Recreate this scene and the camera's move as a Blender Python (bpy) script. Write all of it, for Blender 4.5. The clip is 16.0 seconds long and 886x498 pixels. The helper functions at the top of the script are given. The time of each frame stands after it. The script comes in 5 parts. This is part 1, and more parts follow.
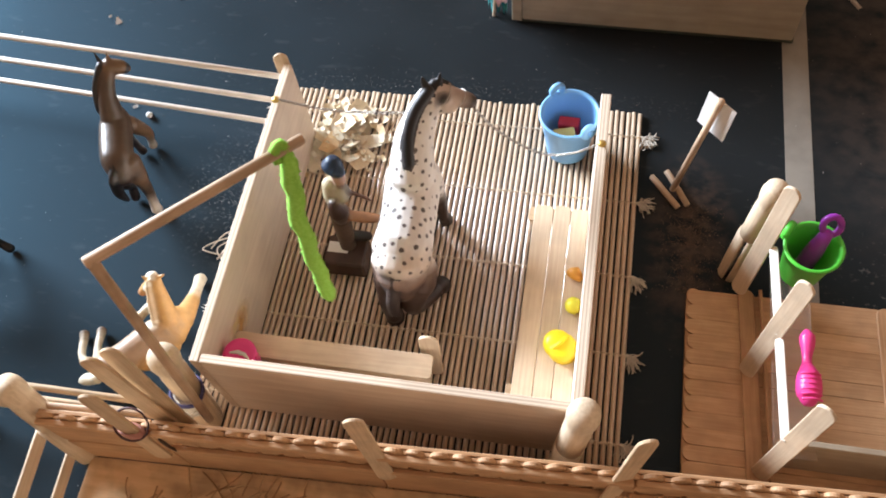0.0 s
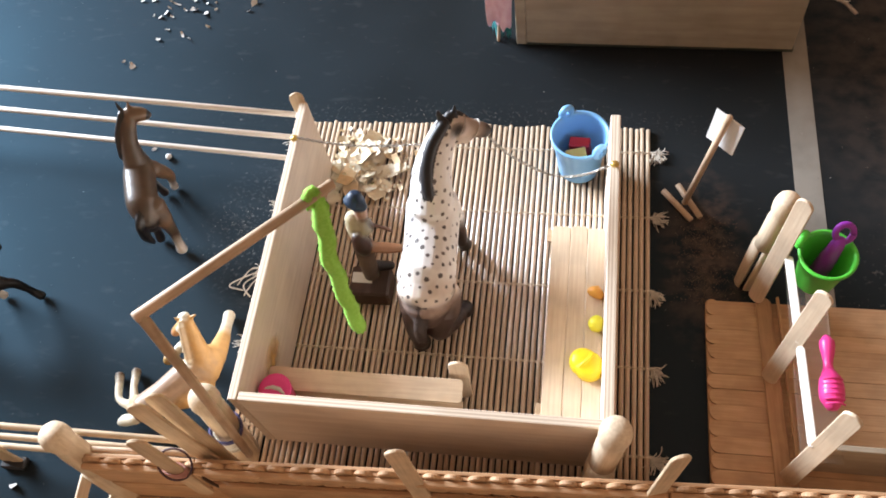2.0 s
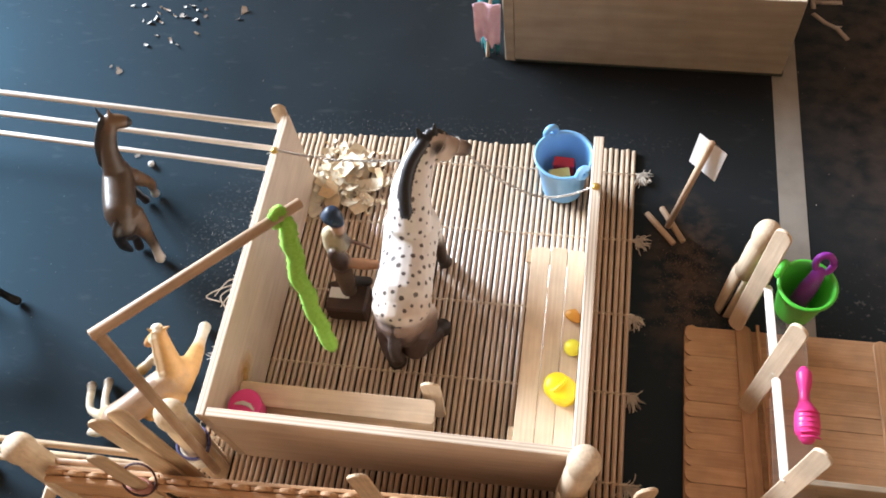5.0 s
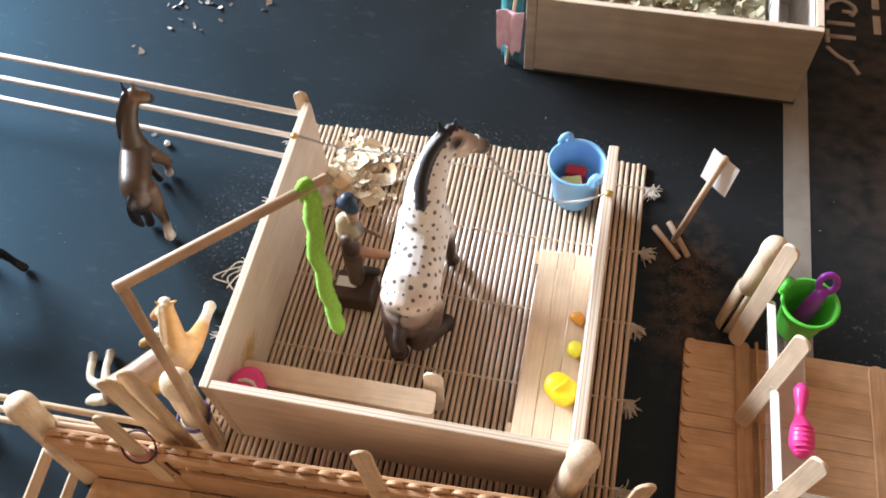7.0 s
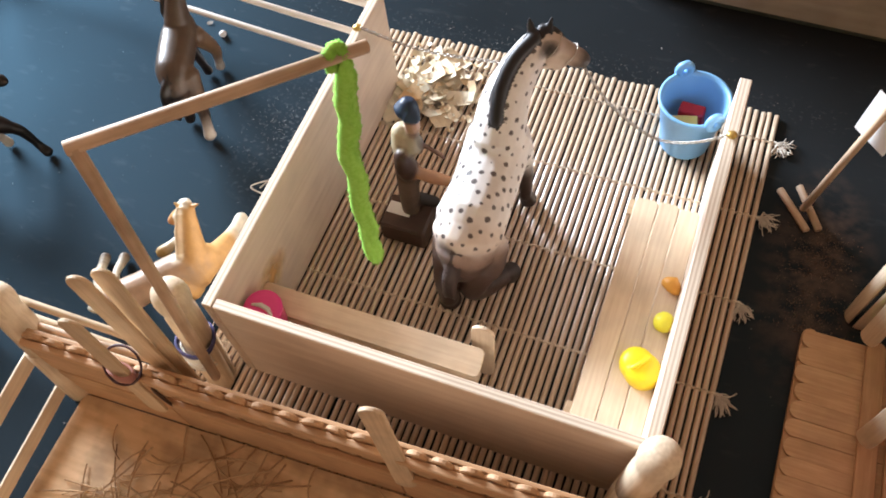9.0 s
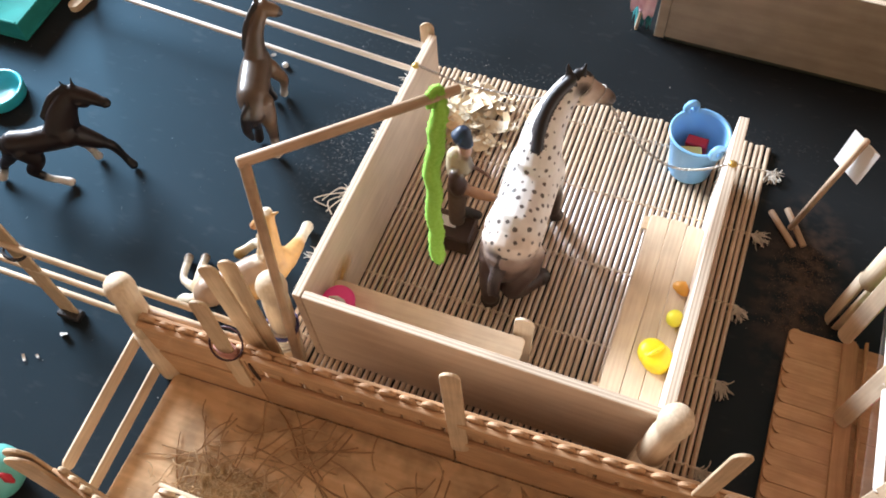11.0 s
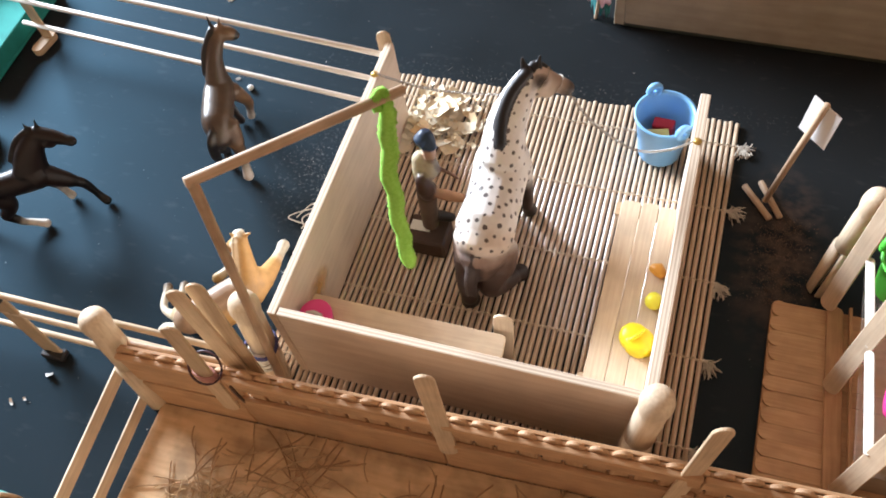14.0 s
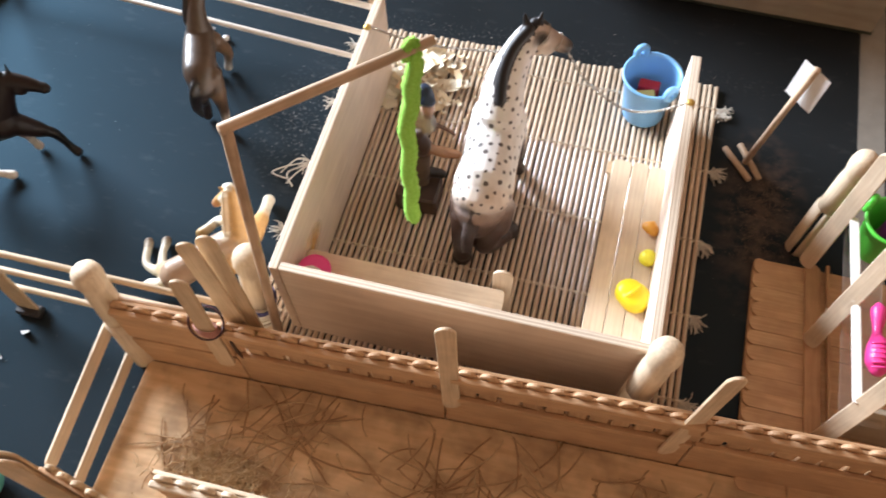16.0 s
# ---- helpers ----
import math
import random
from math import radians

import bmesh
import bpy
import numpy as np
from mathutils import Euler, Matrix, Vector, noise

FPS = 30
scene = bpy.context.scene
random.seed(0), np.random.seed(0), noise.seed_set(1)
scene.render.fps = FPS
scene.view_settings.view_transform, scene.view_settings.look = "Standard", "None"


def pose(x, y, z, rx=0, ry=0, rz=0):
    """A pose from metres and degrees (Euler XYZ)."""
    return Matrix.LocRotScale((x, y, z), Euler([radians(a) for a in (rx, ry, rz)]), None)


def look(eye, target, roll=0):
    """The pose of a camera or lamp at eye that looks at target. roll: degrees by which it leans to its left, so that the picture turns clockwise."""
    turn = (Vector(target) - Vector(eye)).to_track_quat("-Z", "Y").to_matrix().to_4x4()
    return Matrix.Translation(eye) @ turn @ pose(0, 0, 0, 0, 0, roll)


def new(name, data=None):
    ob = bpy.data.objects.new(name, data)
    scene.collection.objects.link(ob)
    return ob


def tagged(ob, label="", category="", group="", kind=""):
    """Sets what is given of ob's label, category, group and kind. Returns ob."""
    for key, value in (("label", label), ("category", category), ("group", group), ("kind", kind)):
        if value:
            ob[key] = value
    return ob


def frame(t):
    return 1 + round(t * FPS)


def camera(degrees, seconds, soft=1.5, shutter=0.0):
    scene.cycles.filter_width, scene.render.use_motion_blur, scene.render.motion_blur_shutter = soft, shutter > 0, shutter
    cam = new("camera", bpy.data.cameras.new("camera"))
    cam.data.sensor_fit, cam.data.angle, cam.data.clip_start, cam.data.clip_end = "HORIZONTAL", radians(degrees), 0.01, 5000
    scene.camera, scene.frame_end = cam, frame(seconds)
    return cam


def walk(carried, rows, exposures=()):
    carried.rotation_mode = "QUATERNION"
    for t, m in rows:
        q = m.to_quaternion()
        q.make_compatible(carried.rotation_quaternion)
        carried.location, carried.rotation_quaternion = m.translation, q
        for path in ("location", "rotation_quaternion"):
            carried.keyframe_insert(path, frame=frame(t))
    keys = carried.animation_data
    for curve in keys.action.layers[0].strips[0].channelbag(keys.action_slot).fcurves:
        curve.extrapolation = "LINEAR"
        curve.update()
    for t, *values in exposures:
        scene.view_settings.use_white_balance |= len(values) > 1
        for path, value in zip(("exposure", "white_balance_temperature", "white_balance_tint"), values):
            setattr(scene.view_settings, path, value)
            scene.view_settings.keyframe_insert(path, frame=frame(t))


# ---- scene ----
cam = camera(55.4, 16.0, 1.8, 0.4)
PATH = [
    (0, (0.203, -0.146, 0.521), (-0.095, 0.773, -1.23), -9.8),
    (0.5, (0.194, -0.149, 0.533), (-0.106, 0.784, -1.211), -10.5),
    (1, (0.2, -0.147, 0.537), (-0.072, 0.804, -1.202), -10.9),
    (1.5, (0.196, -0.144, 0.53), (-0.058, 0.786, -1.222), -11.5),
    (2, (0.193, -0.144, 0.54), (-0.117, 0.792, -1.2), -13.3),
    (2.5, (0.189, -0.138, 0.537), (-0.114, 0.786, -1.211), -13.4),
    (3, (0.198, -0.141, 0.541), (-0.101, 0.809, -1.193), -13.1),
    (3.5, (0.195, -0.141, 0.535), (-0.055, 0.809, -1.207), -9.8),
    (4, (0.198, -0.14, 0.532), (-0.068, 0.807, -1.21), -10.2),
    (4.5, (0.204, -0.134, 0.533), (-0.118, 0.798, -1.206), -13.0),
    (4.7, (0.206, -0.131, 0.535), (-0.111, 0.806, -1.203), -12.5),
    (6.8, (0.197, -0.157, 0.541), (-0.114, 0.846, -1.162), -6.4),
    (7, (0.195, -0.153, 0.536), (-0.096, 0.842, -1.174), -5.7),
    (7.5, (0.201, -0.14, 0.523), (-0.092, 0.813, -1.21), -5.8),
    (8, (0.196, -0.12, 0.493), (-0.164, 0.843, -1.222), -8.5),
    (8.5, (0.181, -0.125, 0.457), (-0.321, 0.774, -1.257), -10.4),
    (9, (0.194, -0.12, 0.442), (-0.275, 0.753, -1.295), -8.9),
    (9.2, (0.197, -0.129, 0.456), (-0.31, 0.763, -1.26), -9.1),
    (11.3, (0.176, -0.185, 0.511), (-0.24, 0.754, -1.205), -3.7),
    (11.5, (0.174, -0.191, 0.511), (-0.223, 0.754, -1.206), -2.6),
    (12, (0.175, -0.205, 0.505), (-0.256, 0.715, -1.217), -5.8),
    (12.5, (0.2, -0.197, 0.5), (-0.178, 0.732, -1.23), -6.4),
    (13, (0.2, -0.184, 0.498), (-0.184, 0.733, -1.237), -7.4),
    (13.5, (0.202, -0.18, 0.498), (-0.189, 0.759, -1.224), -7.6),
    (14, (0.201, -0.176, 0.505), (-0.27, 0.772, -1.191), -11.5),
    (14.5, (0.2, -0.171, 0.503), (-0.264, 0.76, -1.205), -11.4),
    (15, (0.207, -0.175, 0.501), (-0.228, 0.757, -1.215), -10.7),
    (15.5, (0.191, -0.192, 0.504), (-0.26, 0.691, -1.233), -11.2),
    (16, (0.157, -0.193, 0.506), (-0.12, 0.733, -1.245), -2.6),
]
walk(cam, [(t, look(eye, target, roll)) for t, eye, target, roll in PATH], ((0, 0.0, 6220, 15), (16, 0.0, 6220, 15)))

from mathutils import kdtree

# ---- light ----
world = bpy.data.worlds.new("world")
scene.world = world
world.use_nodes = True
wn = world.node_tree.nodes
sky = wn.new("ShaderNodeTexSky")
sky.sky_type, sky.sun_disc = "NISHITA", False
sky.sun_elevation, sky.sun_rotation = radians(24), radians(-61)
world.node_tree.links.new(sky.outputs[0], wn["Background"].inputs[0])
wn["Background"].inputs[1].default_value = 0.12


def area_lamp(name, eye, target, sx, sy, watts, colour):
    data = bpy.data.lights.new(name, "AREA")
    data.shape, data.size, data.size_y, data.energy, data.color = "RECTANGLE", sx, sy, watts, colour
    ob = new(name, data)
    ob.matrix_world = look(eye, target)
    return ob


# daylight that enters by the window in the west wall
area_lamp("window_daylight", (-2.06, 1.16, 0.85), (0.0, 0.15, 0.0), 1.3, 0.72, 240, (0.87, 0.97, 1.03))

# ---- materials ----
def material(name, rough=0.6, metal=0.0, spec=0.5):
    m = bpy.data.materials.new(name)
    m.use_nodes = True
    b = m.node_tree.nodes["Principled BSDF"]
    b.inputs["Roughness"].default_value, b.inputs["Metallic"].default_value = rough, metal
    b.inputs["Specular IOR Level"].default_value = spec
    return m, m.node_tree.nodes, m.node_tree.links, b


def ramp(nodes, stops):
    r = nodes.new("ShaderNodeValToRGB")
    while len(r.color_ramp.elements) < len(stops):
        r.color_ramp.elements.new(0.5)
    for e, (at, c) in zip(r.color_ramp.elements, stops):
        e.position, e.color = at, (*c, 1)
    return r


def mixer(nodes, links, kind, fac, a, b):
    n = nodes.new("ShaderNodeMix")
    n.data_type, n.blend_type = "RGBA", kind
    for socket, value in ((0, fac), (6, a), (7, b)):
        if isinstance(value, bpy.types.NodeSocket):
            links.new(value, n.inputs[socket])
        elif socket == 0:
            n.inputs[0].default_value = value
        else:
            n.inputs[socket].default_value = (*value, 1)
    return n.outputs[2]


def noise_of(nodes, links, scale, stretch=(1, 1, 1), detail=4, space="Object", shift=None):
    tc, mp, nz = nodes.new("ShaderNodeTexCoord"), nodes.new("ShaderNodeMapping"), nodes.new("ShaderNodeTexNoise")
    mp.inputs["Scale"].default_value = stretch
    links.new(tc.outputs[space], mp.inputs[0])
    links.new(mp.outputs[0], nz.inputs["Vector"])
    if shift is not None:
        links.new(shift, mp.inputs["Location"])
    nz.inputs["Scale"].default_value, nz.inputs["Detail"].default_value = scale, detail
    return nz.outputs["Fac"]


def bump(nodes, links, b, height, strength, distance=0.0004):
    n = nodes.new("ShaderNodeBump")
    n.inputs["Strength"].default_value, n.inputs["Distance"].default_value = strength, distance
    links.new(height, n.inputs["Height"])
    links.new(n.outputs[0], b.inputs["Normal"])


def wood(name, dark, light, stretch=(6, 120, 120), rough=0.55, vary=0.25, stain=0.3, gloss=0.35):
    """Wood with its grain along the object's x, and a shade of its own for each piece."""
    m, n, l, b = material(name, rough, 0, gloss)
    info, comb = n.new("ShaderNodeObjectInfo"), n.new("ShaderNodeCombineXYZ")
    mul = n.new("ShaderNodeMath")
    mul.operation = "MULTIPLY"
    mul.inputs[1].default_value = 37
    l.new(info.outputs["Random"], mul.inputs[0])
    for i in range(3):
        l.new(mul.outputs[0], comb.inputs[i])
    grain = noise_of(n, l, 6, stretch, 5, shift=comb.outputs[0])
    blotch = noise_of(n, l, 45, (1, 1, 1), 3, shift=comb.outputs[0])
    c = ramp(n, ((0.3, dark), (0.68, light)))
    l.new(grain, c.inputs[0])
    s = ramp(n, ((0.35, tuple(1 - stain for _ in range(3))), (0.6, (1, 1, 1))))
    l.new(blotch, s.inputs[0])
    tone = ramp(n, ((0, (1 - vary, 1 - vary * 1.1, 1 - vary * 1.25)), (1, (1.0, 1.0, 1.0))))
    l.new(info.outputs["Random"], tone.inputs[0])
    col = mixer(n, l, "MULTIPLY", 1.0, c.outputs[0], s.outputs[0])
    col = mixer(n, l, "MULTIPLY", 1.0, col, tone.outputs[0])
    l.new(col, b.inputs["Base Color"])
    bump(n, l, b, grain, 0.35, 0.0003)
    return m


def plain(name, colour, rough=0.45, second=None, scale=60, metal=0.0, bumps=0.15, spec=0.5):
    m, n, l, b = material(name, rough, metal, spec)
    f = noise_of(n, l, scale, detail=5)
    second = second or tuple(v * 0.8 for v in colour)
    c = ramp(n, ((0.35, second), (0.65, colour)))
    l.new(f, c.inputs[0])
    l.new(c.outputs[0], b.inputs["Base Color"])
    if bumps:
        bump(n, l, b, noise_of(n, l, scale * 6, detail=3), bumps, 0.0003)
    return m


birch = wood("birch_stick", (0.62, 0.45, 0.28), (0.77, 0.59, 0.4), vary=0.18, stain=0.2)
# lighter birch; on bench, trough and rails its paleness also paints in the daylight
pale_birch = wood("pale_birch", (0.74, 0.58, 0.41), (0.86, 0.72, 0.54), vary=0.12, stain=0.15)
peg_wood = wood("turned_beech", (0.66, 0.52, 0.36), (0.8, 0.66, 0.49), (120, 120, 8), 0.5, 0.1, 0.15)
deck_board_wood = wood("deck_board_wood", (0.58, 0.35, 0.19), (0.69, 0.45, 0.265), vary=0.1, stain=0.2)
deck_wood = wood("deck_stick", (0.52, 0.3, 0.155), (0.64, 0.4, 0.225), vary=0.12, stain=0.2)
# near-white copy of the stick wood: daylight on the rails put into its colour
lit_stick_wood = wood("daylit_stick", (0.8, 0.75, 0.68), (0.86, 0.82, 0.76), vary=0.05, stain=0.1)
pine = wood("pine_dowel", (0.6, 0.42, 0.28), (0.74, 0.56, 0.4), vary=0.15)
bamboo = wood("bamboo_slat", (0.61, 0.428, 0.274), (0.885, 0.735, 0.563), (14, 260, 260), 0.38, 0.2, 0.15, 1.0)
bamboo.node_tree.nodes["Principled BSDF"].inputs["Coat Weight"].default_value = 1.0
bamboo.node_tree.nodes["Principled BSDF"].inputs["Coat Roughness"].default_value = 0.3
bamboo.node_tree.nodes["Principled BSDF"].inputs["Coat IOR"].default_value = 1.65
plywood = wood("plywood", (0.75, 0.605, 0.485), (0.85, 0.715, 0.59), (3, 40, 40), 0.6, 0.05, 0.08)
board = wood("hardboard", (0.65, 0.415, 0.225), (0.79, 0.545, 0.315), (5, 40, 40), 0.6, 0.05, 0.4)
crate_wood = wood("crate_board", (0.37, 0.31, 0.23), (0.46, 0.39, 0.295), (2.5, 22, 22), 0.6, 0.05, 0.12)


def ply_edge_material():
    m, n, l, b = material("plywood_edge", 0.65, 0, 0.3)
    tc, sep = n.new("ShaderNodeTexCoord"), n.new("ShaderNodeTexWave")
    sep.inputs["Scale"].default_value, sep.inputs["Distortion"].default_value = 150, 0.4
    sep.bands_direction = "Y"
    l.new(tc.outputs["Object"], sep.inputs["Vector"])
    c = ramp(n, ((0.2, (0.64, 0.52, 0.39)), (0.7, (0.83, 0.74, 0.61))))
    l.new(sep.outputs["Fac"], c.inputs[0])
    l.new(c.outputs[0], b.inputs["Base Color"])
    bump(n, l, b, noise_of(n, l, 900), 0.3, 0.0003)
    return m


ply_edge = ply_edge_material()


def table_material():
    """Dark matt table paint with a blue sheen, smeared and dusty."""
    m, n, l, b = material("table_paint", 0.6, 0, 0.0)
    blotch, smear = noise_of(n, l, 9, detail=6), noise_of(n, l, 60, (1, 2.5, 1), 6)
    c = ramp(n, ((0.3, (0.0125, 0.0112, 0.0107)), (0.7, (0.017, 0.0152, 0.0145))))
    l.new(blotch, c.inputs[0])
    d = ramp(n, ((0.6, (0, 0, 0)), (0.85, (1, 1, 1))))
    l.new(smear, d.inputs[0])
    col = mixer(n, l, "MIX", d.outputs[0], c.outputs[0], (0.034, 0.033, 0.032))
    # dust wiped over the paint (brown beside the mat, pale along its far edge and by the stall) and a painted
    # reflection
    for (x, y), (rx, ry), scale, lo, hi, tint in (
            ((0.283, 0.15), (0.036, 0.085), 110, 0.38, 0.66, (0.085, 0.056, 0.041)),
            ((-0.045, 0.155), (0.05, 0.07), 330, 0.56, 0.72, (0.1, 0.098, 0.095)),
            ((0.1, 0.266), (0.26, 0.018), 300, 0.58, 0.72, (0.075, 0.073, 0.07)),
            ((0.42, 0.13), (0.06, 0.06), 260, 0.6, 0.74, (0.09, 0.085, 0.08)),
            # wide brown patch right of the line: the room's warm reflection, put into colour
            ((0.47, 0.34), (0.13, 0.24), 70, 0.3, 0.62, (0.062, 0.046, 0.038))):
        tc, mp, g = n.new("ShaderNodeTexCoord"), n.new("ShaderNodeMapping"), n.new("ShaderNodeTexGradient")
        g.gradient_type = "SPHERICAL"
        mp.inputs["Scale"].default_value = (1 / rx, 1 / ry, 0)
        mp.inputs["Location"].default_value = (-x / rx, -(y - 0.3) / ry, 0)
        l.new(tc.outputs["Object"], mp.inputs["Vector"])
        l.new(mp.outputs[0], g.inputs["Vector"])
        dust_reflection = ramp(n, ((lo, (0, 0, 0)), (hi, (1, 1, 1))))
        l.new(noise_of(n, l, scale, (1, 1.2, 1), 7), dust_reflection.inputs[0])
        spread = n.new("ShaderNodeMath")
        spread.operation = "MULTIPLY"
        l.new(g.outputs["Fac"], spread.inputs[0])
        l.new(dust_reflection.outputs[0], spread.inputs[1])
        more = n.new("ShaderNodeMath")
        more.operation, more.use_clamp = "MULTIPLY", True
        l.new(spread.outputs[0], more.inputs[0])
        more.inputs[1].default_value = 1.6
        col = mixer(n, l, "MIX", more.outputs[0], col, tint)
    l.new(col, b.inputs["Base Color"])
    sheen, mix = n.new("ShaderNodeBsdfGlossy"), n.new("ShaderNodeMixShader")
    sheen.inputs["Color"].default_value = (0.36, 0.74, 1.0, 1)
    mix.inputs[0].default_value = 0.0235
    r = ramp(n, ((0.3, (0.5, 0.5, 0.5)), (0.7, (0.6, 0.6, 0.6))))
    l.new(blotch, r.inputs[0])
    l.new(r.outputs[0], sheen.inputs["Roughness"])
    l.new(b.outputs[0], mix.inputs[1])
    l.new(sheen.outputs[0], mix.inputs[2])
    l.new(mix.outputs[0], n["Material Output"].inputs[0])
    bump(n, l, b, noise_of(n, l, 1500, detail=2), 0.12, 0.0002)
    return m


table_paint = table_material()
line_paint = plain("line_paint", (0.27, 0.25, 0.215), 0.6, (0.2, 0.185, 0.16), 40)
cord = plain("cotton_cord", (0.82, 0.73, 0.6), 0.85, (0.68, 0.57, 0.44), 300)
white_cord = plain("white_string", (0.72, 0.68, 0.6), 0.85, (0.55, 0.5, 0.43), 200)
blue_cord = plain("violet_cord", (0.09, 0.08, 0.2), 0.8, (0.05, 0.05, 0.13), 300)
maroon_rubber = plain("maroon_rubber", (0.06, 0.014, 0.02), 0.5, (0.035, 0.01, 0.014))
black_rubber = plain("black_rubber", (0.02, 0.018, 0.02), 0.6)
red_thread = plain("red_thread", (0.5, 0.24, 0.2), 0.8)
blue_plastic = plain("blue_plastic", (0.23, 0.5, 0.83), 0.38, (0.2, 0.46, 0.79), 30, bumps=0.05)
red_plastic = plain("red_plastic", (0.55, 0.02, 0.04), 0.4)
sand_plastic = plain("sand_plastic", (0.78, 0.64, 0.2), 0.45)
green_plastic = plain("green_plastic", (0.12, 0.74, 0.08), 0.38, (0.1, 0.66, 0.06), 30, bumps=0.05)
purple_plastic = plain("purple_plastic", (0.36, 0.04, 0.5), 0.35, bumps=0.05)
pink_plastic = plain("pink_plastic", (0.85, 0.06, 0.3), 0.35, (0.8, 0.05, 0.26), 30, bumps=0.05)
yellow_plastic = plain("yellow_plastic", (0.9, 0.72, 0.01), 0.38, (0.86, 0.62, 0.01), 30, bumps=0.05)
lemon_plastic = plain("lemon_plastic", (0.9, 0.84, 0.05), 0.45, bumps=0.05)
orange_plastic = plain("orange_plastic", (0.85, 0.4, 0.06), 0.45, bumps=0.05)
teal_plastic = plain("teal_plastic", (0.03, 0.3, 0.28), 0.8, spec=0.15)
aqua_plastic = plain("aqua_plastic", (0.04, 0.58, 0.72), 0.35, bumps=0.05)
white_paper = plain("white_paper", (0.88, 0.89, 0.9), 0.7, (0.83, 0.84, 0.85))
white_plastic = plain("white_plastic", (0.82, 0.8, 0.76), 0.5)
steel = plain("steel", (0.5, 0.47, 0.43), 0.36, (0.4, 0.37, 0.33), 200, 1.0, 0)
brass = plain("brass", (0.72, 0.52, 0.16), 0.35, (0.6, 0.42, 0.12), 200, 0.8, 0)
pink_cloth = plain("pink_cloth", (0.87, 0.64, 0.73), 0.9, (0.78, 0.5, 0.61), 150, bumps=0.4)
teal_cloth = plain("teal_cloth", (0.05, 0.3, 0.3), 0.9, (0.03, 0.2, 0.22), 150, bumps=0.4)
# tan of the unseen walls and ceiling, picked for the warm fill they bounce
bounce_paint = plain("bounce_paint", (0.5, 0.342, 0.222), 0.85, (0.47, 0.318, 0.205), 3)
floor_wood = plain("floor_wood", (0.3, 0.2, 0.12), 0.5, (0.24, 0.15, 0.09), 6)
logo_paint = plain("logo_paint", (0.42, 0.36, 0.31), 0.6, (0.34, 0.29, 0.25), 120)
window_paint = plain("window_paint", (0.78, 0.78, 0.76), 0.5, bumps=0)


def island_material(name, stops, rough=0.7):
    """Each loose piece takes a tone of its own."""
    m, n, l, b = material(name, rough, 0, 0.3)
    g = n.new("ShaderNodeNewGeometry")
    c = ramp(n, stops)
    l.new(g.outputs["Random Per Island"], c.inputs[0])
    l.new(mixer(n, l, "MULTIPLY", 0.35, c.outputs[0], noise_of(n, l, 300)), b.inputs["Base Color"])
    return m


shaving_mat = island_material("wood_shaving", ((0, (0.82, 0.58, 0.32)), (0.3, (0.93, 0.8, 0.57)), (1, (0.96, 0.9, 0.74))))
hay_mat = island_material("hay", ((0, (0.42, 0.245, 0.12)), (0.5, (0.56, 0.355, 0.19)), (1, (0.67, 0.47, 0.27))))
straw_mat = island_material("straw", ((0, (0.6, 0.4, 0.2)), (1, (0.86, 0.66, 0.42))))
crumb_mat = island_material("crumb", ((0, (0.6, 0.58, 0.55)), (1, (0.9, 0.89, 0.86))))
dust_mat = island_material("sawdust", ((0, (0.05, 0.05, 0.05)), (0.8, (0.2, 0.195, 0.19)), (1, (0.6, 0.58, 0.56))))
earth_mat = island_material("brown_dust", ((0, (0.06, 0.042, 0.032)), (1, (0.2, 0.14, 0.105))), 0.9)
chip_mat = island_material("crate_shaving", ((0, (0.22, 0.2, 0.1)), (1, (0.6, 0.54, 0.38))))


def coat(name, colour, second, rough=0.45, scale=90):
    return plain(name, colour, rough, second, scale, bumps=0.25)


def painted(name, rough=0.45, spots=False, wear=0.25):
    """Painted toy plastic: the paint laid on each figure, mottled, with moulded relief."""
    m, n, l, b = material(name, rough, 0, 0.4)
    at = n.new("ShaderNodeAttribute")
    at.attribute_name = "Paint"
    tint = ramp(n, ((0.3, (1 - wear, 1 - wear, 1 - wear)), (0.7, (1, 1, 1))))
    l.new(noise_of(n, l, 130), tint.inputs[0])
    c = mixer(n, l, "MULTIPLY", 1.0, at.outputs["Color"], tint.outputs[0])
    if spots:
        fleck, wob, add, edge = n.new("ShaderNodeAttribute"), n.new("ShaderNodeMath"), n.new("ShaderNodeMath"), n.new("ShaderNodeMapRange")
        fleck.attribute_name = "Fleck"
        wob.operation = add.operation = "MULTIPLY_ADD"
        l.new(noise_of(n, l, 700, detail=2), wob.inputs[0])
        wob.inputs[1].default_value, wob.inputs[2].default_value = 0.0012, -0.0006
        l.new(fleck.outputs["Fac"], add.inputs[0])
        add.inputs[1].default_value = 1.0
        l.new(wob.outputs[0], add.inputs[2])
        l.new(add.outputs[0], edge.inputs[0])
        edge.inputs[1].default_value, edge.inputs[2].default_value = -0.0003, 0.0004
        edge.inputs[3].default_value, edge.inputs[4].default_value = 0.92, 0.0
        c = mixer(n, l, "MIX", edge.outputs[0], c, (0.05, 0.036, 0.036))
    l.new(c, b.inputs["Base Color"])
    bump(n, l, b, noise_of(n, l, 260), 0.35, 0.0006)
    return m


